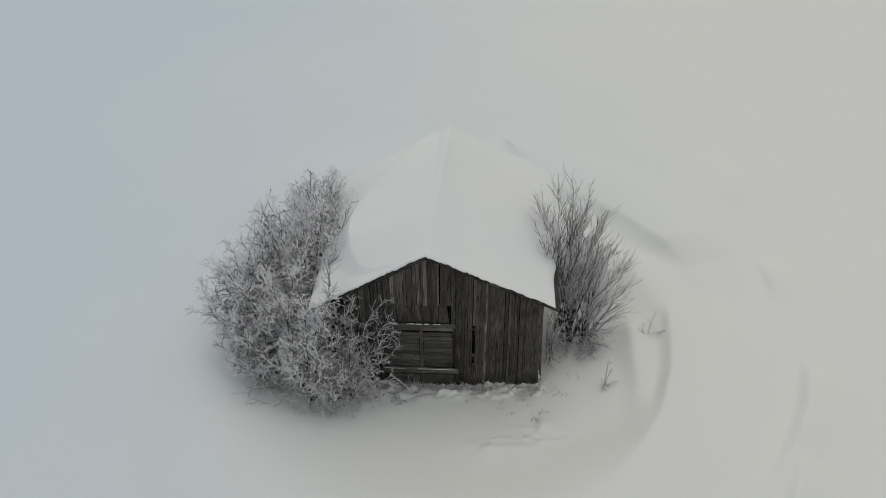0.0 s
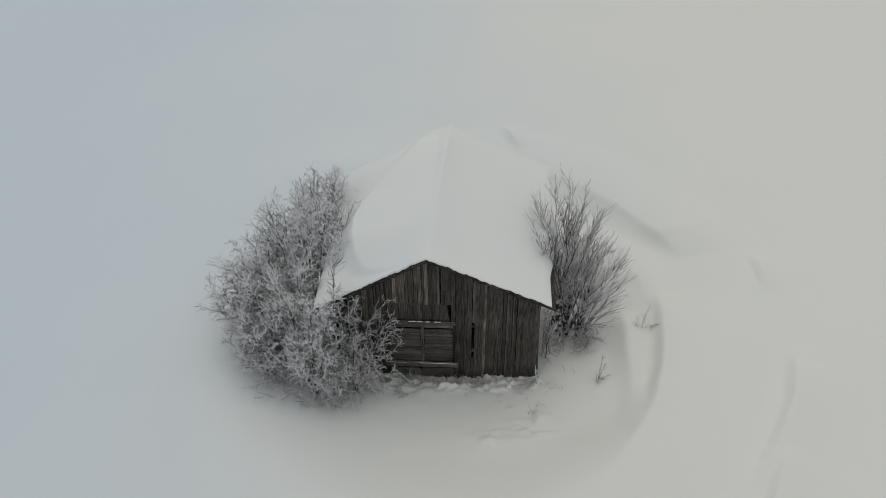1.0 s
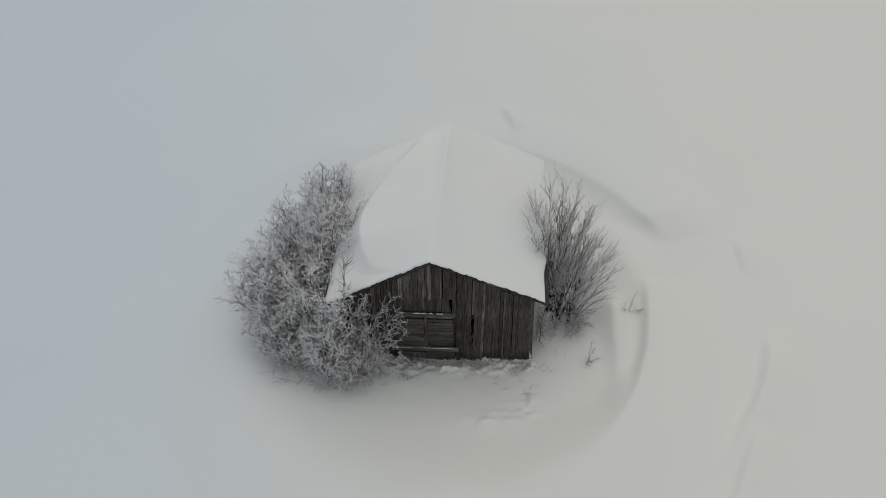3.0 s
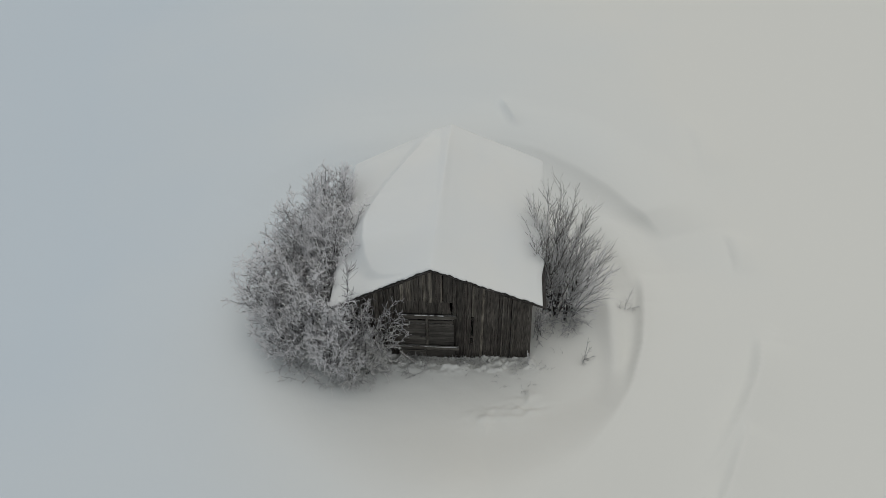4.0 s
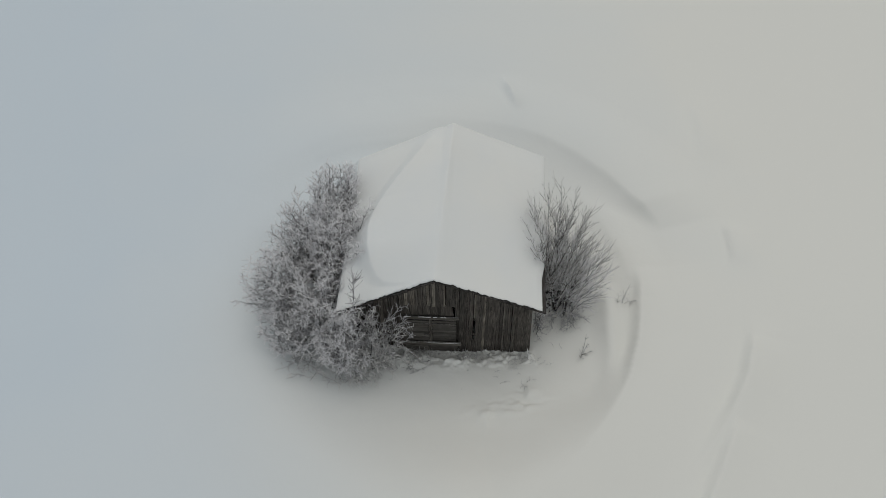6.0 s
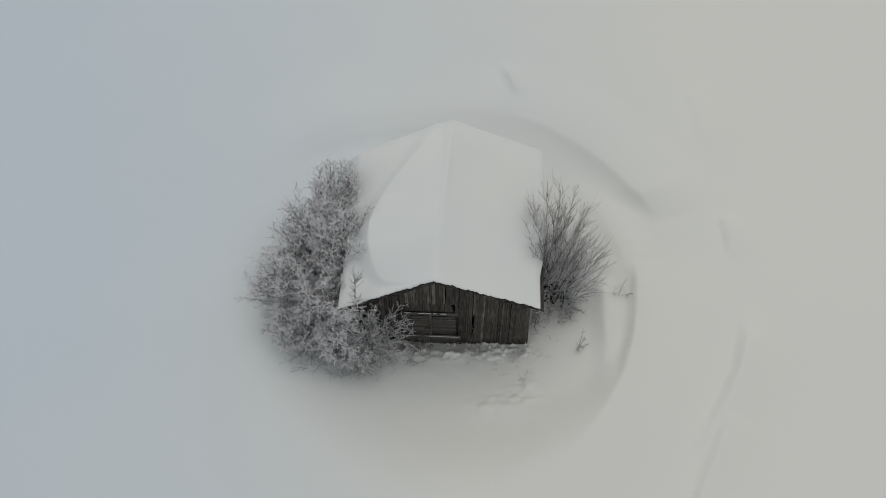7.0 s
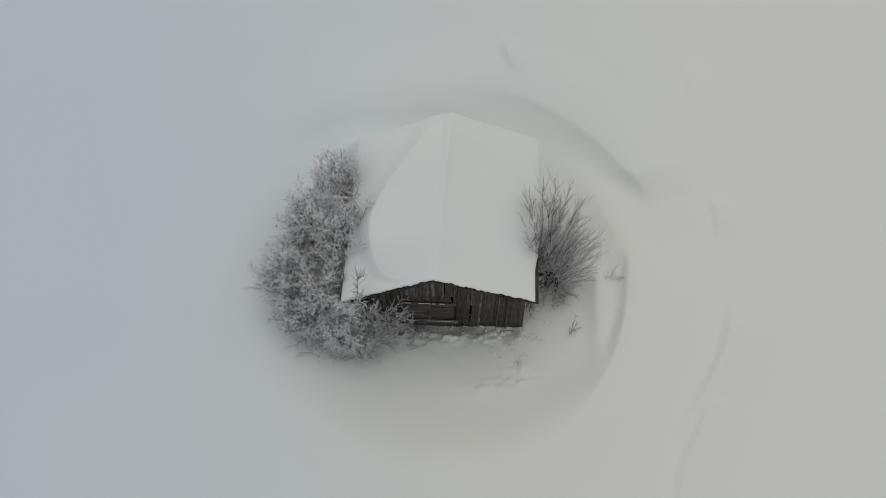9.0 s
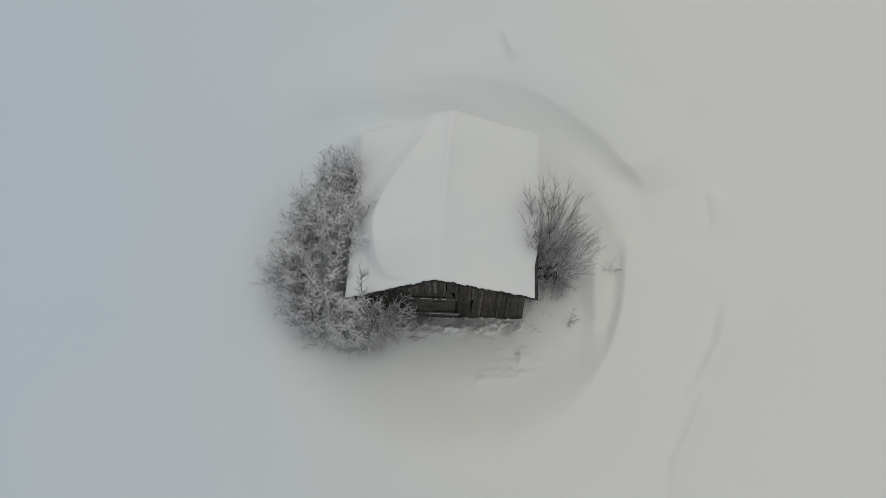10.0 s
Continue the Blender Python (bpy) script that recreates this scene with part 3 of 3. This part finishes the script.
GROUND_STEP = 0.1
GROUND_TABLE = ground_z(*np.meshgrid(np.arange(-9, 8, GROUND_STEP), np.arange(10, 22, GROUND_STEP))).tolist()


def ground_at(x, y):
    row = GROUND_TABLE[min(max(int((y - 10) / GROUND_STEP), 0), len(GROUND_TABLE) - 1)]
    return row[min(max(int((x + 9) / GROUND_STEP), 0), len(row) - 1)]


def in_barn(p):
    q = BARN_INV @ Vector(p)
    if not (R_LEFT - 0.06 < q.x < R_RIGHT + 0.05 and -0.25 < q.y < V_BACK + 0.45):
        return False
    c = q.x - 0.05 * min(max(q.y, 0), 6)
    if q.x > U_RIGHT + 0.04 and q.z < APEX - PITCH * c - DROOP * q.y - 0.12:
        return False
    return q.z < APEX + (PITCH_LEFT * c if c < 0 else -PITCH * c) - DROOP * q.y + 0.08 + 0.22 * min(1.0, max(0.0, min(q.x - R_LEFT, R_RIGHT - q.x) / 0.6))


def blocked(p):
    return p.z < ground_at(p.x, p.y) + 0.03 or in_barn(p)


def run_line(rng, p, d, length, pieces, wander, pull):
    """A crooked line: places with their directions."""
    step = length / pieces
    out = [(p, d)]
    for _ in range(pieces):
        d = (d + unit(rng) * wander + pull).normalized()
        p = p + d * step
        out.append((p, d))
    return out


def on_line(line, f):
    f = min(max(f, 0.0), 0.999) * (len(line) - 1)
    k = int(f)
    (p, d), (q, e) = line[k], line[k + 1]
    return p.lerp(q, f - k), d.lerp(e, f - k).normalized()


def leave(rng, d, turn, roll):
    """A direction that forks off d."""
    side = d.orthogonal().normalized()
    side.rotate(Quaternion(d, roll))
    return (d * math.cos(turn) + side * math.sin(turn)).normalized()


def as_tubes(line, r0, r1, origin):
    n = len(line) - 1
    return [(line[k][0] - origin, line[k + 1][0] - origin, r0 + (r1 - r0) * k / n, r0 + (r1 - r0) * (k + 1) / n) for k in range(n)]


def woody(name, label, category, feet, crowns, seed, stems, form, rimed, dark, goals=()):
    """A leafless plant: stems fan out of the foot into rounded crowns, limbs fork from the stems, twigs from the limbs and tips from the twigs."""
    rng = random.Random(seed)
    origin = Vector(feet[0])
    middle = Vector((sum(f[0] for f in feet) / len(feet), sum(f[1] for f in feet) / len(feet), feet[0][2] + form["heart"]))
    root = tagged(new(name), label, category, group="frosted shrubs and trees")
    root.location = origin

    def depth(p):
        return min(math.sqrt(((p.x - c[0]) / c[3]) ** 2 + ((p.y - c[1]) / c[4]) ** 2 + ((p.z - c[2]) / c[5]) ** 2) for c in crowns)

    def room(p, d, length):
        """How far a shoot may reach before it leaves the crown or meets the barn or the snow."""
        edge = 1.0 + 0.3 * noise.noise(p * 1.7)
        for _ in range(7):
            q = p + d * length
            if not blocked(q) and (depth(q) < edge or rng.random() < 0.015):
                return length
            length *= 0.74
        return length if not blocked(p + d * length) else 0.0

    size = [c[3] * c[4] * c[5] for c in crowns]
    ends = [(Vector(g), True) for g in goals]
    for c, w in zip(crowns, size):
        n = max(2, round(stems * w / sum(size)))
        for k in range(n):
            h = form["low"] + (1 - form["low"]) * (k + 0.5) / n
            t = k * 2.39996 + seed
            e = math.sqrt(max(0.0, 1 - h * h)) * rng.uniform(0.7, 1.0)
            ends.append((Vector((c[0] + c[3] * e * math.cos(t), c[1] + c[4] * e * math.sin(t), c[2] + c[5] * h * rng.uniform(0.72, 0.98))), False))
    wood, white, bare = [], [], []
    for number, (goal, free) in enumerate(ends):
        if blocked(goal):
            continue
        foot = Vector(feet[number % len(feet)])
        span = goal - foot
        bend = foot + Vector((span.x * form["lean"], span.y * form["lean"], span.z * 0.6))
        n = max(6, int(span.length / 0.2))
        places = []
        for k in range(n + 1):
            t = k / n
            p = foot * (1 - t) ** 2 + bend * 2 * t * (1 - t) + goal * t * t
            places.append(p + unit(rng) * 0.025 * min(1, 3 * t))
        line = [(places[k], (places[min(k + 1, n)] - places[max(k - 1, 0)]).normalized()) for k in range(n + 1)]
        bark = as_tubes(line, form["stem_r"] * rng.uniform(0.75, 1.2), form["limb_r"] * 0.7, origin)
        cut = int(len(bark) * form["stem_share"])
        (white if rng.random() < form["limb_white"] else bare).extend(bark[cut:])
        bark = bark[:cut]
        length = span.length
        at = form["bare"] * length
        turn = rng.uniform(0, 6.28)
        while at < length:
            f = at / length
            at += form["limb_gap"] * rng.uniform(0.7, 1.3)
            turn += 2.39996
            p, d = on_line(line, f)
            if depth(p) > 1.25 and not free:
                continue
            wider = 1 + form["spread"] * max(0.0, 1 - 1.7 * f)
            d = leave(rng, d, radians(form["limb_turn"] * wider * rng.uniform(0.7, 1.3)), turn)
            d = (d + (p - middle).normalized() * form["outward"] + Vector((0, 0, form["limb_up"]))).normalized()
            reach = form["limb_len"] * (1.1 - 0.65 * f) * rng.uniform(0.55, 1.25) * (0.75 if free else 1.0)
            reach = (0.0 if blocked(p + d * reach) else reach) if free else room(p, d, reach)
            if reach < 0.1:
                continue
            pull = Vector((0, 0, form["rise"]))
            limb = run_line(rng, p, d, reach, 4, form["wander"], pull)
            (white if rng.random() < form["limb_white"] else bare).extend(as_tubes(limb, form["limb_r"] * (1.15 - 0.4 * f), form["twig_r"], origin))
            a = rng.uniform(0.05, 0.2) * reach
            roll = rng.uniform(0, 6.28)
            while a < reach:
                g = a / reach
                a += form["twig_gap"] * rng.uniform(0.6, 1.4)
                roll += 2.6
                p, d = on_line(limb, g)
                d = leave(rng, d, radians(form["twig_turn"] * wider * rng.uniform(0.6, 1.35)), roll)
                long = form["twig_len"] * (1.15 - 0.55 * g) * rng.uniform(0.5, 1.3)
                q = p + d * long
                if blocked(q):
                    continue
                twig = run_line(rng, p, d, long, 3, form["wander"] * 1.15, pull)
                deep = depth(q)
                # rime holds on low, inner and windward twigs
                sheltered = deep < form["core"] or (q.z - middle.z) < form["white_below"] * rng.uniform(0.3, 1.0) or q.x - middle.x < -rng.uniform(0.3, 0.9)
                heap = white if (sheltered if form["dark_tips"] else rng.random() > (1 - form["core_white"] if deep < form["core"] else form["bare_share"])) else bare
                heap += as_tubes(twig, form["twig_r"], form["tip_r"], origin)
                b = rng.uniform(0.1, 0.35) * long
                spin = rng.uniform(0, 6.28)
                while b < long:
                    p, d = on_line(twig, b / long)
                    b += form["tip_gap"] * rng.uniform(0.6, 1.4)
                    spin += 2.4
                    d = leave(rng, d, radians(form["tip_turn"] * rng.uniform(0.6, 1.3)), spin)
                    e = p + d * form["tip_len"] * rng.uniform(0.5, 1.4)
                    heap.append((p - origin, e - origin, form["tip_r"], form["tip_r"] * 0.75))
        tubes("stem", bark, 5, STEM, root)
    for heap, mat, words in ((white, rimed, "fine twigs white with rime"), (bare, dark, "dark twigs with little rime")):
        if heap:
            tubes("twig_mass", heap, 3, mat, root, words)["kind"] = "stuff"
    return root


def feet_round(x, y, n, r, seed):
    rng = random.Random(seed)
    out = []
    for k in range(n):
        t = 2 * math.pi * (k + rng.random() * 0.6) / n
        px, py = x + r * math.cos(t), y + r * math.sin(t)
        out.append((px, py, ground_at(px, py) - 0.1))
    return out


SHRUB_FORM = dict(heart=0.3, spread=0.0, low=-0.2, lean=0.35, stem_r=0.026, limb_r=0.011, twig_r=0.0086, tip_r=0.0072, bare=0.16, stem_share=0.85, limb_white=0.48, limb_gap=0.135, limb_turn=48, limb_up=-0.03, limb_len=0.75, outward=0.55,
                  rise=0.0, wander=0.1, twig_gap=0.078, twig_turn=54, twig_len=0.26, tip_gap=0.06, tip_turn=52, tip_len=0.085, core=0.72, core_white=0.42, bare_share=0.06, white_below=0.0, dark_tips=False)
LEFT_LABEL = "dense leafless shrub white with hoarfrost beside the barn"
for k, (fx, fy, crowns, stems, goals) in enumerate([
        (-3.75, 17.6, [(-3.45, 18.3, 2.0, 1.15, 1.1, 1.4)], 20, [(-3.0, 18.55, 3.1), (-2.75, 18.15, 3.1)]),
        (-4.2, 16.5, [(-4.3, 16.8, 2.0, 1.2, 1.35, 1.6), (-4.95, 15.9, 1.6, 0.85, 0.8, 1.35)], 25, []),
        (-3.6, 15.7, [(-3.25, 16.3, 2.45, 0.95, 1.25, 1.5)], 18, [(-2.3, 16.7, 3.65), (-2.5, 15.3, 3.5), (-2.7, 17.2, 3.55)]),
        (-4.7, 14.9, [(-5.05, 15.0, 1.75, 1.32, 1.1, 1.6)], 19, [(-6.2, 14.6, 1.8), (-5.3, 15.4, 3.45), (-5.7, 14.97, 2.95)]),
        (-3.8, 14.3, [(-3.75, 14.4, 2.05, 1.05, 1.05, 1.6)], 17, []),
        (-3.3, 13.4, [(-3.05, 13.3, 1.55, 1.0, 0.7, 1.5)], 17, [(-2.9, 13.5, 3.0), (-3.2, 13.6, 3.2), (-2.65, 13.55, 3.3)]),
        (-4.5, 13.9, [(-4.6, 13.95, 1.35, 1.2, 0.85, 1.2)], 16, [])]):
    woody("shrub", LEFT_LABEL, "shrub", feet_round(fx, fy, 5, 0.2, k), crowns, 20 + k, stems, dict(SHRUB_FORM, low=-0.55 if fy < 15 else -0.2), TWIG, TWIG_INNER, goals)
FRONT_FORM = dict(SHRUB_FORM, limb_gap=0.2, limb_len=0.75, limb_up=-0.1, rise=-0.03, twig_gap=0.1, stem_r=0.02, low=-0.3, twig_r=0.0085, tip_r=0.0072, limb_white=0.5, core=0.25, white_below=2.3, dark_tips=True)
woody("shrub", "open frosted shrub spreading before the barn's board wall", "shrub", feet_round(-2.5, 13.4, 5, 0.2, 7), [(-2.35, 13.35, 1.2, 0.9, 0.42, 1.05), (-1.85, 13.45, 2.1, 0.85, 0.27, 1.2), (-2.4, 12.9, 0.6, 0.95, 0.5, 0.6)],
      27, 15, FRONT_FORM, TWIG_FRONT, TWIG_INNER, [(-1.1, 13.5, 2.3), (-1.5, 13.55, 3.0), (-2.0, 13.55, 3.3), (-1.2, 13.45, 1.5), (-1.3, 13.3, 0.8), (-1.6, 12.95, 0.45), (-2.5, 13.5, 3.2)])

SKIRT_FORM = dict(SHRUB_FORM, stem_r=0.012, limb_r=0.008, twig_r=0.0065, tip_r=0.006, limb_gap=0.17, limb_len=0.5, rise=-0.05, twig_gap=0.11, tip_gap=0.1, low=-0.3, bare=0.1)
for k, (fx, fy, crown, stems) in enumerate([(-3.1, 13.0, (-3.05, 12.85, 0.4, 1.0, 0.42, 0.4), 9), (-4.3, 13.3, (-4.3, 13.1, 0.45, 0.9, 0.42, 0.45), 9)]):
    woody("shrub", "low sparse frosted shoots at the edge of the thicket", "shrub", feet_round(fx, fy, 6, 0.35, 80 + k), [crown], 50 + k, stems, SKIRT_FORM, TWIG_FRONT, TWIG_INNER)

woody("shrub", "dark frosted stubble in the snow before the barn door", "shrub", feet_round(-1.2, 13.4, 9, 0.45, 84), [(-1.1, 13.35, 0.0, 0.9, 0.26, 0.32)], 54, 12, dict(SKIRT_FORM, limb_len=0.3, twig_len=0.18, limb_white=0.3, core_white=0.2, bare_share=0.5), TWIG_FRONT, GRASS)

RIGHT_LABEL = "slim many-stemmed leafless tree with lightly frosted twigs"
TREE_FORM = dict(heart=0.5, spread=1.1, low=-0.35, lean=0.2, stem_r=0.03, limb_r=0.01, twig_r=0.006, tip_r=0.0045, bare=0.22, stem_share=1.0, limb_white=0.12, limb_gap=0.21, limb_turn=25, limb_up=-0.05, limb_len=1.0, outward=0.6, rise=0.03,
                 wander=0.035, twig_gap=0.15, twig_turn=21, twig_len=0.44, tip_gap=0.17, tip_turn=24, tip_len=0.16, core=0.55, core_white=0.0, bare_share=0.0, white_below=3.0, dark_tips=True)
woody("tree", RIGHT_LABEL, "tree", feet_round(3.2, 15.4, 8, 0.2, 61), [(3.3, 16.15, 2.45, 1.25, 1.15, 1.35), (2.7, 16.3, 3.1, 0.65, 0.9, 0.58)], 41, 30, TREE_FORM, TWIG, TWIG_DARK,
      [(2.4, 16.9, 3.5), (3.35, 17.15, 3.72), (2.95, 17.1, 3.66), (3.8, 17.1, 3.5), (4.3, 17.0, 2.9), (2.3, 16.3, 3.3), (2.35, 15.75, 3.35), (2.4, 15.4, 3.3), (2.6, 15.2, 3.2)])
woody("tree", RIGHT_LABEL, "tree", feet_round(3.65, 15.3, 8, 0.25, 62), [(4.12, 15.8, 1.45, 0.95, 1.0, 1.3)], 42, 22, TREE_FORM, TWIG, TWIG_DARK, [(4.7, 15.5, 1.15), (4.6, 15.3, 0.8), (4.65, 16.05, 1.7), (4.5, 15.1, 0.5)])
woody("shrub", "tangle of fine frosted shoots under the barn eave", "shrub", feet_round(2.78, 14.5, 6, 0.12, 65), [(2.76, 14.45, 1.2, 0.16, 0.6, 1.25)], 45, 5, dict(SHRUB_FORM, stem_r=0.012, limb_r=0.008, twig_r=0.0065, tip_r=0.006, limb_len=0.4, low=-0.6, bare=0.1, limb_white=0.2, core_white=0.2, bare_share=0.5), TWIG_FRONT, TWIG_INNER)
LOW_FORM = dict(SHRUB_FORM, stem_r=0.011, limb_r=0.008, twig_r=0.0065, tip_r=0.006, limb_gap=0.2, limb_len=0.4, twig_gap=0.12, low=-0.5, bare=0.1)
woody("shrub", "low sparse frosted shrub at the foot of the barn corner", "shrub", feet_round(2.42, 13.55, 3, 0.05, 63), [(2.4, 13.52, 0.5, 0.1, 0.08, 0.45)], 43, 3, dict(LOW_FORM, limb_len=0.28, stem_r=0.007, stem_share=0.3, limb_white=1.0), TWIG, TWIG_FRONT)
woody("shrub", "low frosted thicket under the slim trees", "shrub", feet_round(3.55, 14.95, 9, 0.4, 64), [(3.65, 14.95, 0.25, 0.9, 0.65, 0.5)], 44, 14, dict(LOW_FORM, rise=-0.08), TWIG_FRONT, TWIG_INNER, [(3.9, 14.5, 0.25), (3.5, 14.4, 0.2), (4.25, 14.75, 0.3), (3.2, 14.35, 0.4), (4.4, 15.1, 0.45)])


def stalk_plant(name, label, category, base, lines, seed, mat, r, side_twigs, side_len):
    """Thin stalks given by a few bends each, with short side twigs on their upper part."""
    rng = random.Random(seed)
    root = tagged(new(name), label, category)
    root.location = base
    for line in lines:
        pts = [Vector(p) for p in line]
        segs = []
        for k, (a, b) in enumerate(zip(pts, pts[1:])):
            f = k / (len(pts) - 1)
            segs.append((a, b, r * (1 - 0.5 * f), r * (1 - 0.5 * (k + 1) / (len(pts) - 1))))
        tip = pts[-1]
        for _ in range(side_twigs):
            k = rng.randrange(max(1, len(pts) // 2), len(pts))
            a = pts[k - 1] + (pts[k] - pts[k - 1]) * rng.random()
            d = ((pts[k] - pts[k - 1]).normalized() * 0.7 + unit(rng) * 0.7).normalized()
            e = a + d * side_len * rng.uniform(0.5, 1.2)
            segs.append((a, e, r * 0.6, r * 0.4))
            segs.append((e, e + (d + unit(rng) * 0.6).normalized() * side_len * 0.5, r * 0.45, r * 0.3))
        tubes("stalk", segs, 4, mat, root)
    return root


stalk_plant("sapling", "thin frosted sapling leaning over the barn eave", "sapling", (-2.62, 13.45, -0.1),
            [[(0, 0, -0.1), (0.02, 0.02, 1.2), (0.0, 0.06, 2.4), (-0.02, 0.14, 3.1), (0.0, 0.36, 3.5), (0.02, 0.6, 3.85), (0.03, 0.68, 4.0)]], 45, TWIG_INNER, 0.017, 60, 0.26)

# ---- sprigs, dry grass and a fallen plank in the snow ----
SPRIG = "dry dark weed stalks standing in the snow"


def on_snow(x, y):
    return (x, y, float(ground_z(np.array(x), np.array(y))))


stalk_plant("weed", "tall dark branching weed leaning in the snow", "dry weed", on_snow(4.08, 13.6),
            [[(0, 0, -0.1), (0.02, 0.06, 0.12), (0.06, 0.18, 0.26), (0.1, 0.3, 0.4), (0.11, 0.4, 0.5)], [(0.02, 0.05, 0.05), (0.04, 0.02, 0.2), (0.1, 0.14, 0.34), (0.15, 0.2, 0.44)],
             [(0, 0, 0), (-0.04, -0.05, 0.1), (-0.05, 0.06, 0.24)], [(0.05, 0.1, -0.02), (0.16, 0.1, 0.06), (0.32, 0.16, 0.1)]], 90, GRASS, 0.014, 6, 0.11)
stalk_plant("weed", "frosted weed with pale bent stalks on the drift", "dry weed", on_snow(5.55, 15.5),
            [[(0, 0, -0.05), (0.06, 0.08, 0.16), (0.14, 0.22, 0.36), (0.2, 0.34, 0.5)], [(0.05, 0.02, 0), (0.02, 0.06, 0.2), (0.1, 0.14, 0.34)], [(-0.1, 0.0, -0.03), (-0.14, 0.04, 0.12), (-0.1, 0.14, 0.2)],
             [(0.1, 0, 0), (0.2, 0.03, 0.1), (0.3, 0.02, 0.06)]], 91, TWIG_FRONT, 0.012, 9, 0.13)
stalk_plant("weed", "dark broken weed stalk lying on the snow", "dry weed", on_snow(5.82, 15.55), [[(0, 0, 0.02), (0.1, -0.01, 0.1), (0.22, -0.03, 0.16), (0.32, -0.02, 0.2)]], 92, STEM, 0.016, 3, 0.06)
for k, (x, y, h, lean, n) in enumerate([(2.24, 12.62, 0.24, -0.3, 5), (2.4, 12.85, 0.12, 0.9, 2), (1.42, 13.04, 0.12, 1.2, 2), (1.62, 12.7, 0.12, 1.4, 2), (1.61, 13.45, 0.16, -1.0, 4), (2.2, 13.15, 0.1, -1.2, 2), (1.85, 13.35, 0.14, 1.3, 3),
                                        (0.55, 13.2, 0.16, 0.4, 1), (3.1, 13.4, 0.2, 0.2, 3), (2.75, 13.45, 0.16, 0.8, 2), (3.45, 13.9, 0.2, -0.4, 2)]):
    rng = random.Random(70 + k)
    lines = []
    for _ in range(n):
        a = rng.gauss(lean, 0.35)
        b = rng.gauss(0, 0.35)
        g = h * rng.uniform(0.5, 1.0)
        ox, oy = rng.gauss(0, 0.07), rng.gauss(0, 0.07)
        lines.append([(ox, oy, -0.08), (ox + a * g * 0.3, oy + b * g * 0.4, g * 0.4), (ox + a * g * 0.75 + rng.gauss(0, 0.02), oy + b * g * 0.8, g * 0.8), (ox + a * g * 1.1, oy + b * g, g * rng.uniform(0.7, 1.0))])
    stalk_plant("weed", SPRIG, "dry weed", on_snow(x, y), lines, 100 + k, GRASS, 0.006, 2, 0.08)


def build_foot_grass():
    """Frosted tufts pressed against the front wall."""
    rng = random.Random(9)
    segs = []
    for k in range(2800):
        u = rng.uniform(-2.6, 3.1) if k % 3 else rng.gauss(-0.6, 0.8)
        v = -abs(rng.gauss(0.02, 0.3))
        if value_noise(np.array(u / 0.5), np.array(v / 0.4), 61) < rng.uniform(-0.25, 0.15):
            continue
        p = BARN @ Vector((u, v, 0))
        p.z = float(ground_z(np.array(p.x), np.array(p.y))) - 0.02
        d = Vector((rng.gauss(0, 0.7), rng.gauss(-0.25, 0.6), 0.8)).normalized()
        h = rng.uniform(0.06, 0.2) * (1 if v > -0.45 else 0.5)
        q = p + d * h * 0.6
        segs.append((p, q, 0.006, 0.005))
        segs.append((q, q + (d + unit(rng) * 0.5) * h * 0.4, 0.005, 0.003))
    ob = tubes("dry_grass", segs, 3, FOOT_GRASS, None)
    return tagged(ob, "frosted dry grass tufts along the barn foot", "grass", kind="stuff")


build_foot_grass()

bm = bmesh.new()
box(bm, -0.3, 0.32, -0.028, 0.028, -0.015, 0.015, 0.006)
pole = part("plank", bm, PLANK_SNOW)
pole.matrix_world = look((-1.38, 13.84, 0.3), (-0.86, 13.5, 0.05)) @ pose(0, 0, -0.32, 0, 90, 0) @ pose(0, 0, 0, 90, 0, 0)
tagged(pole, "short snow-dusted plank leaning in the snow by the door", "plank")
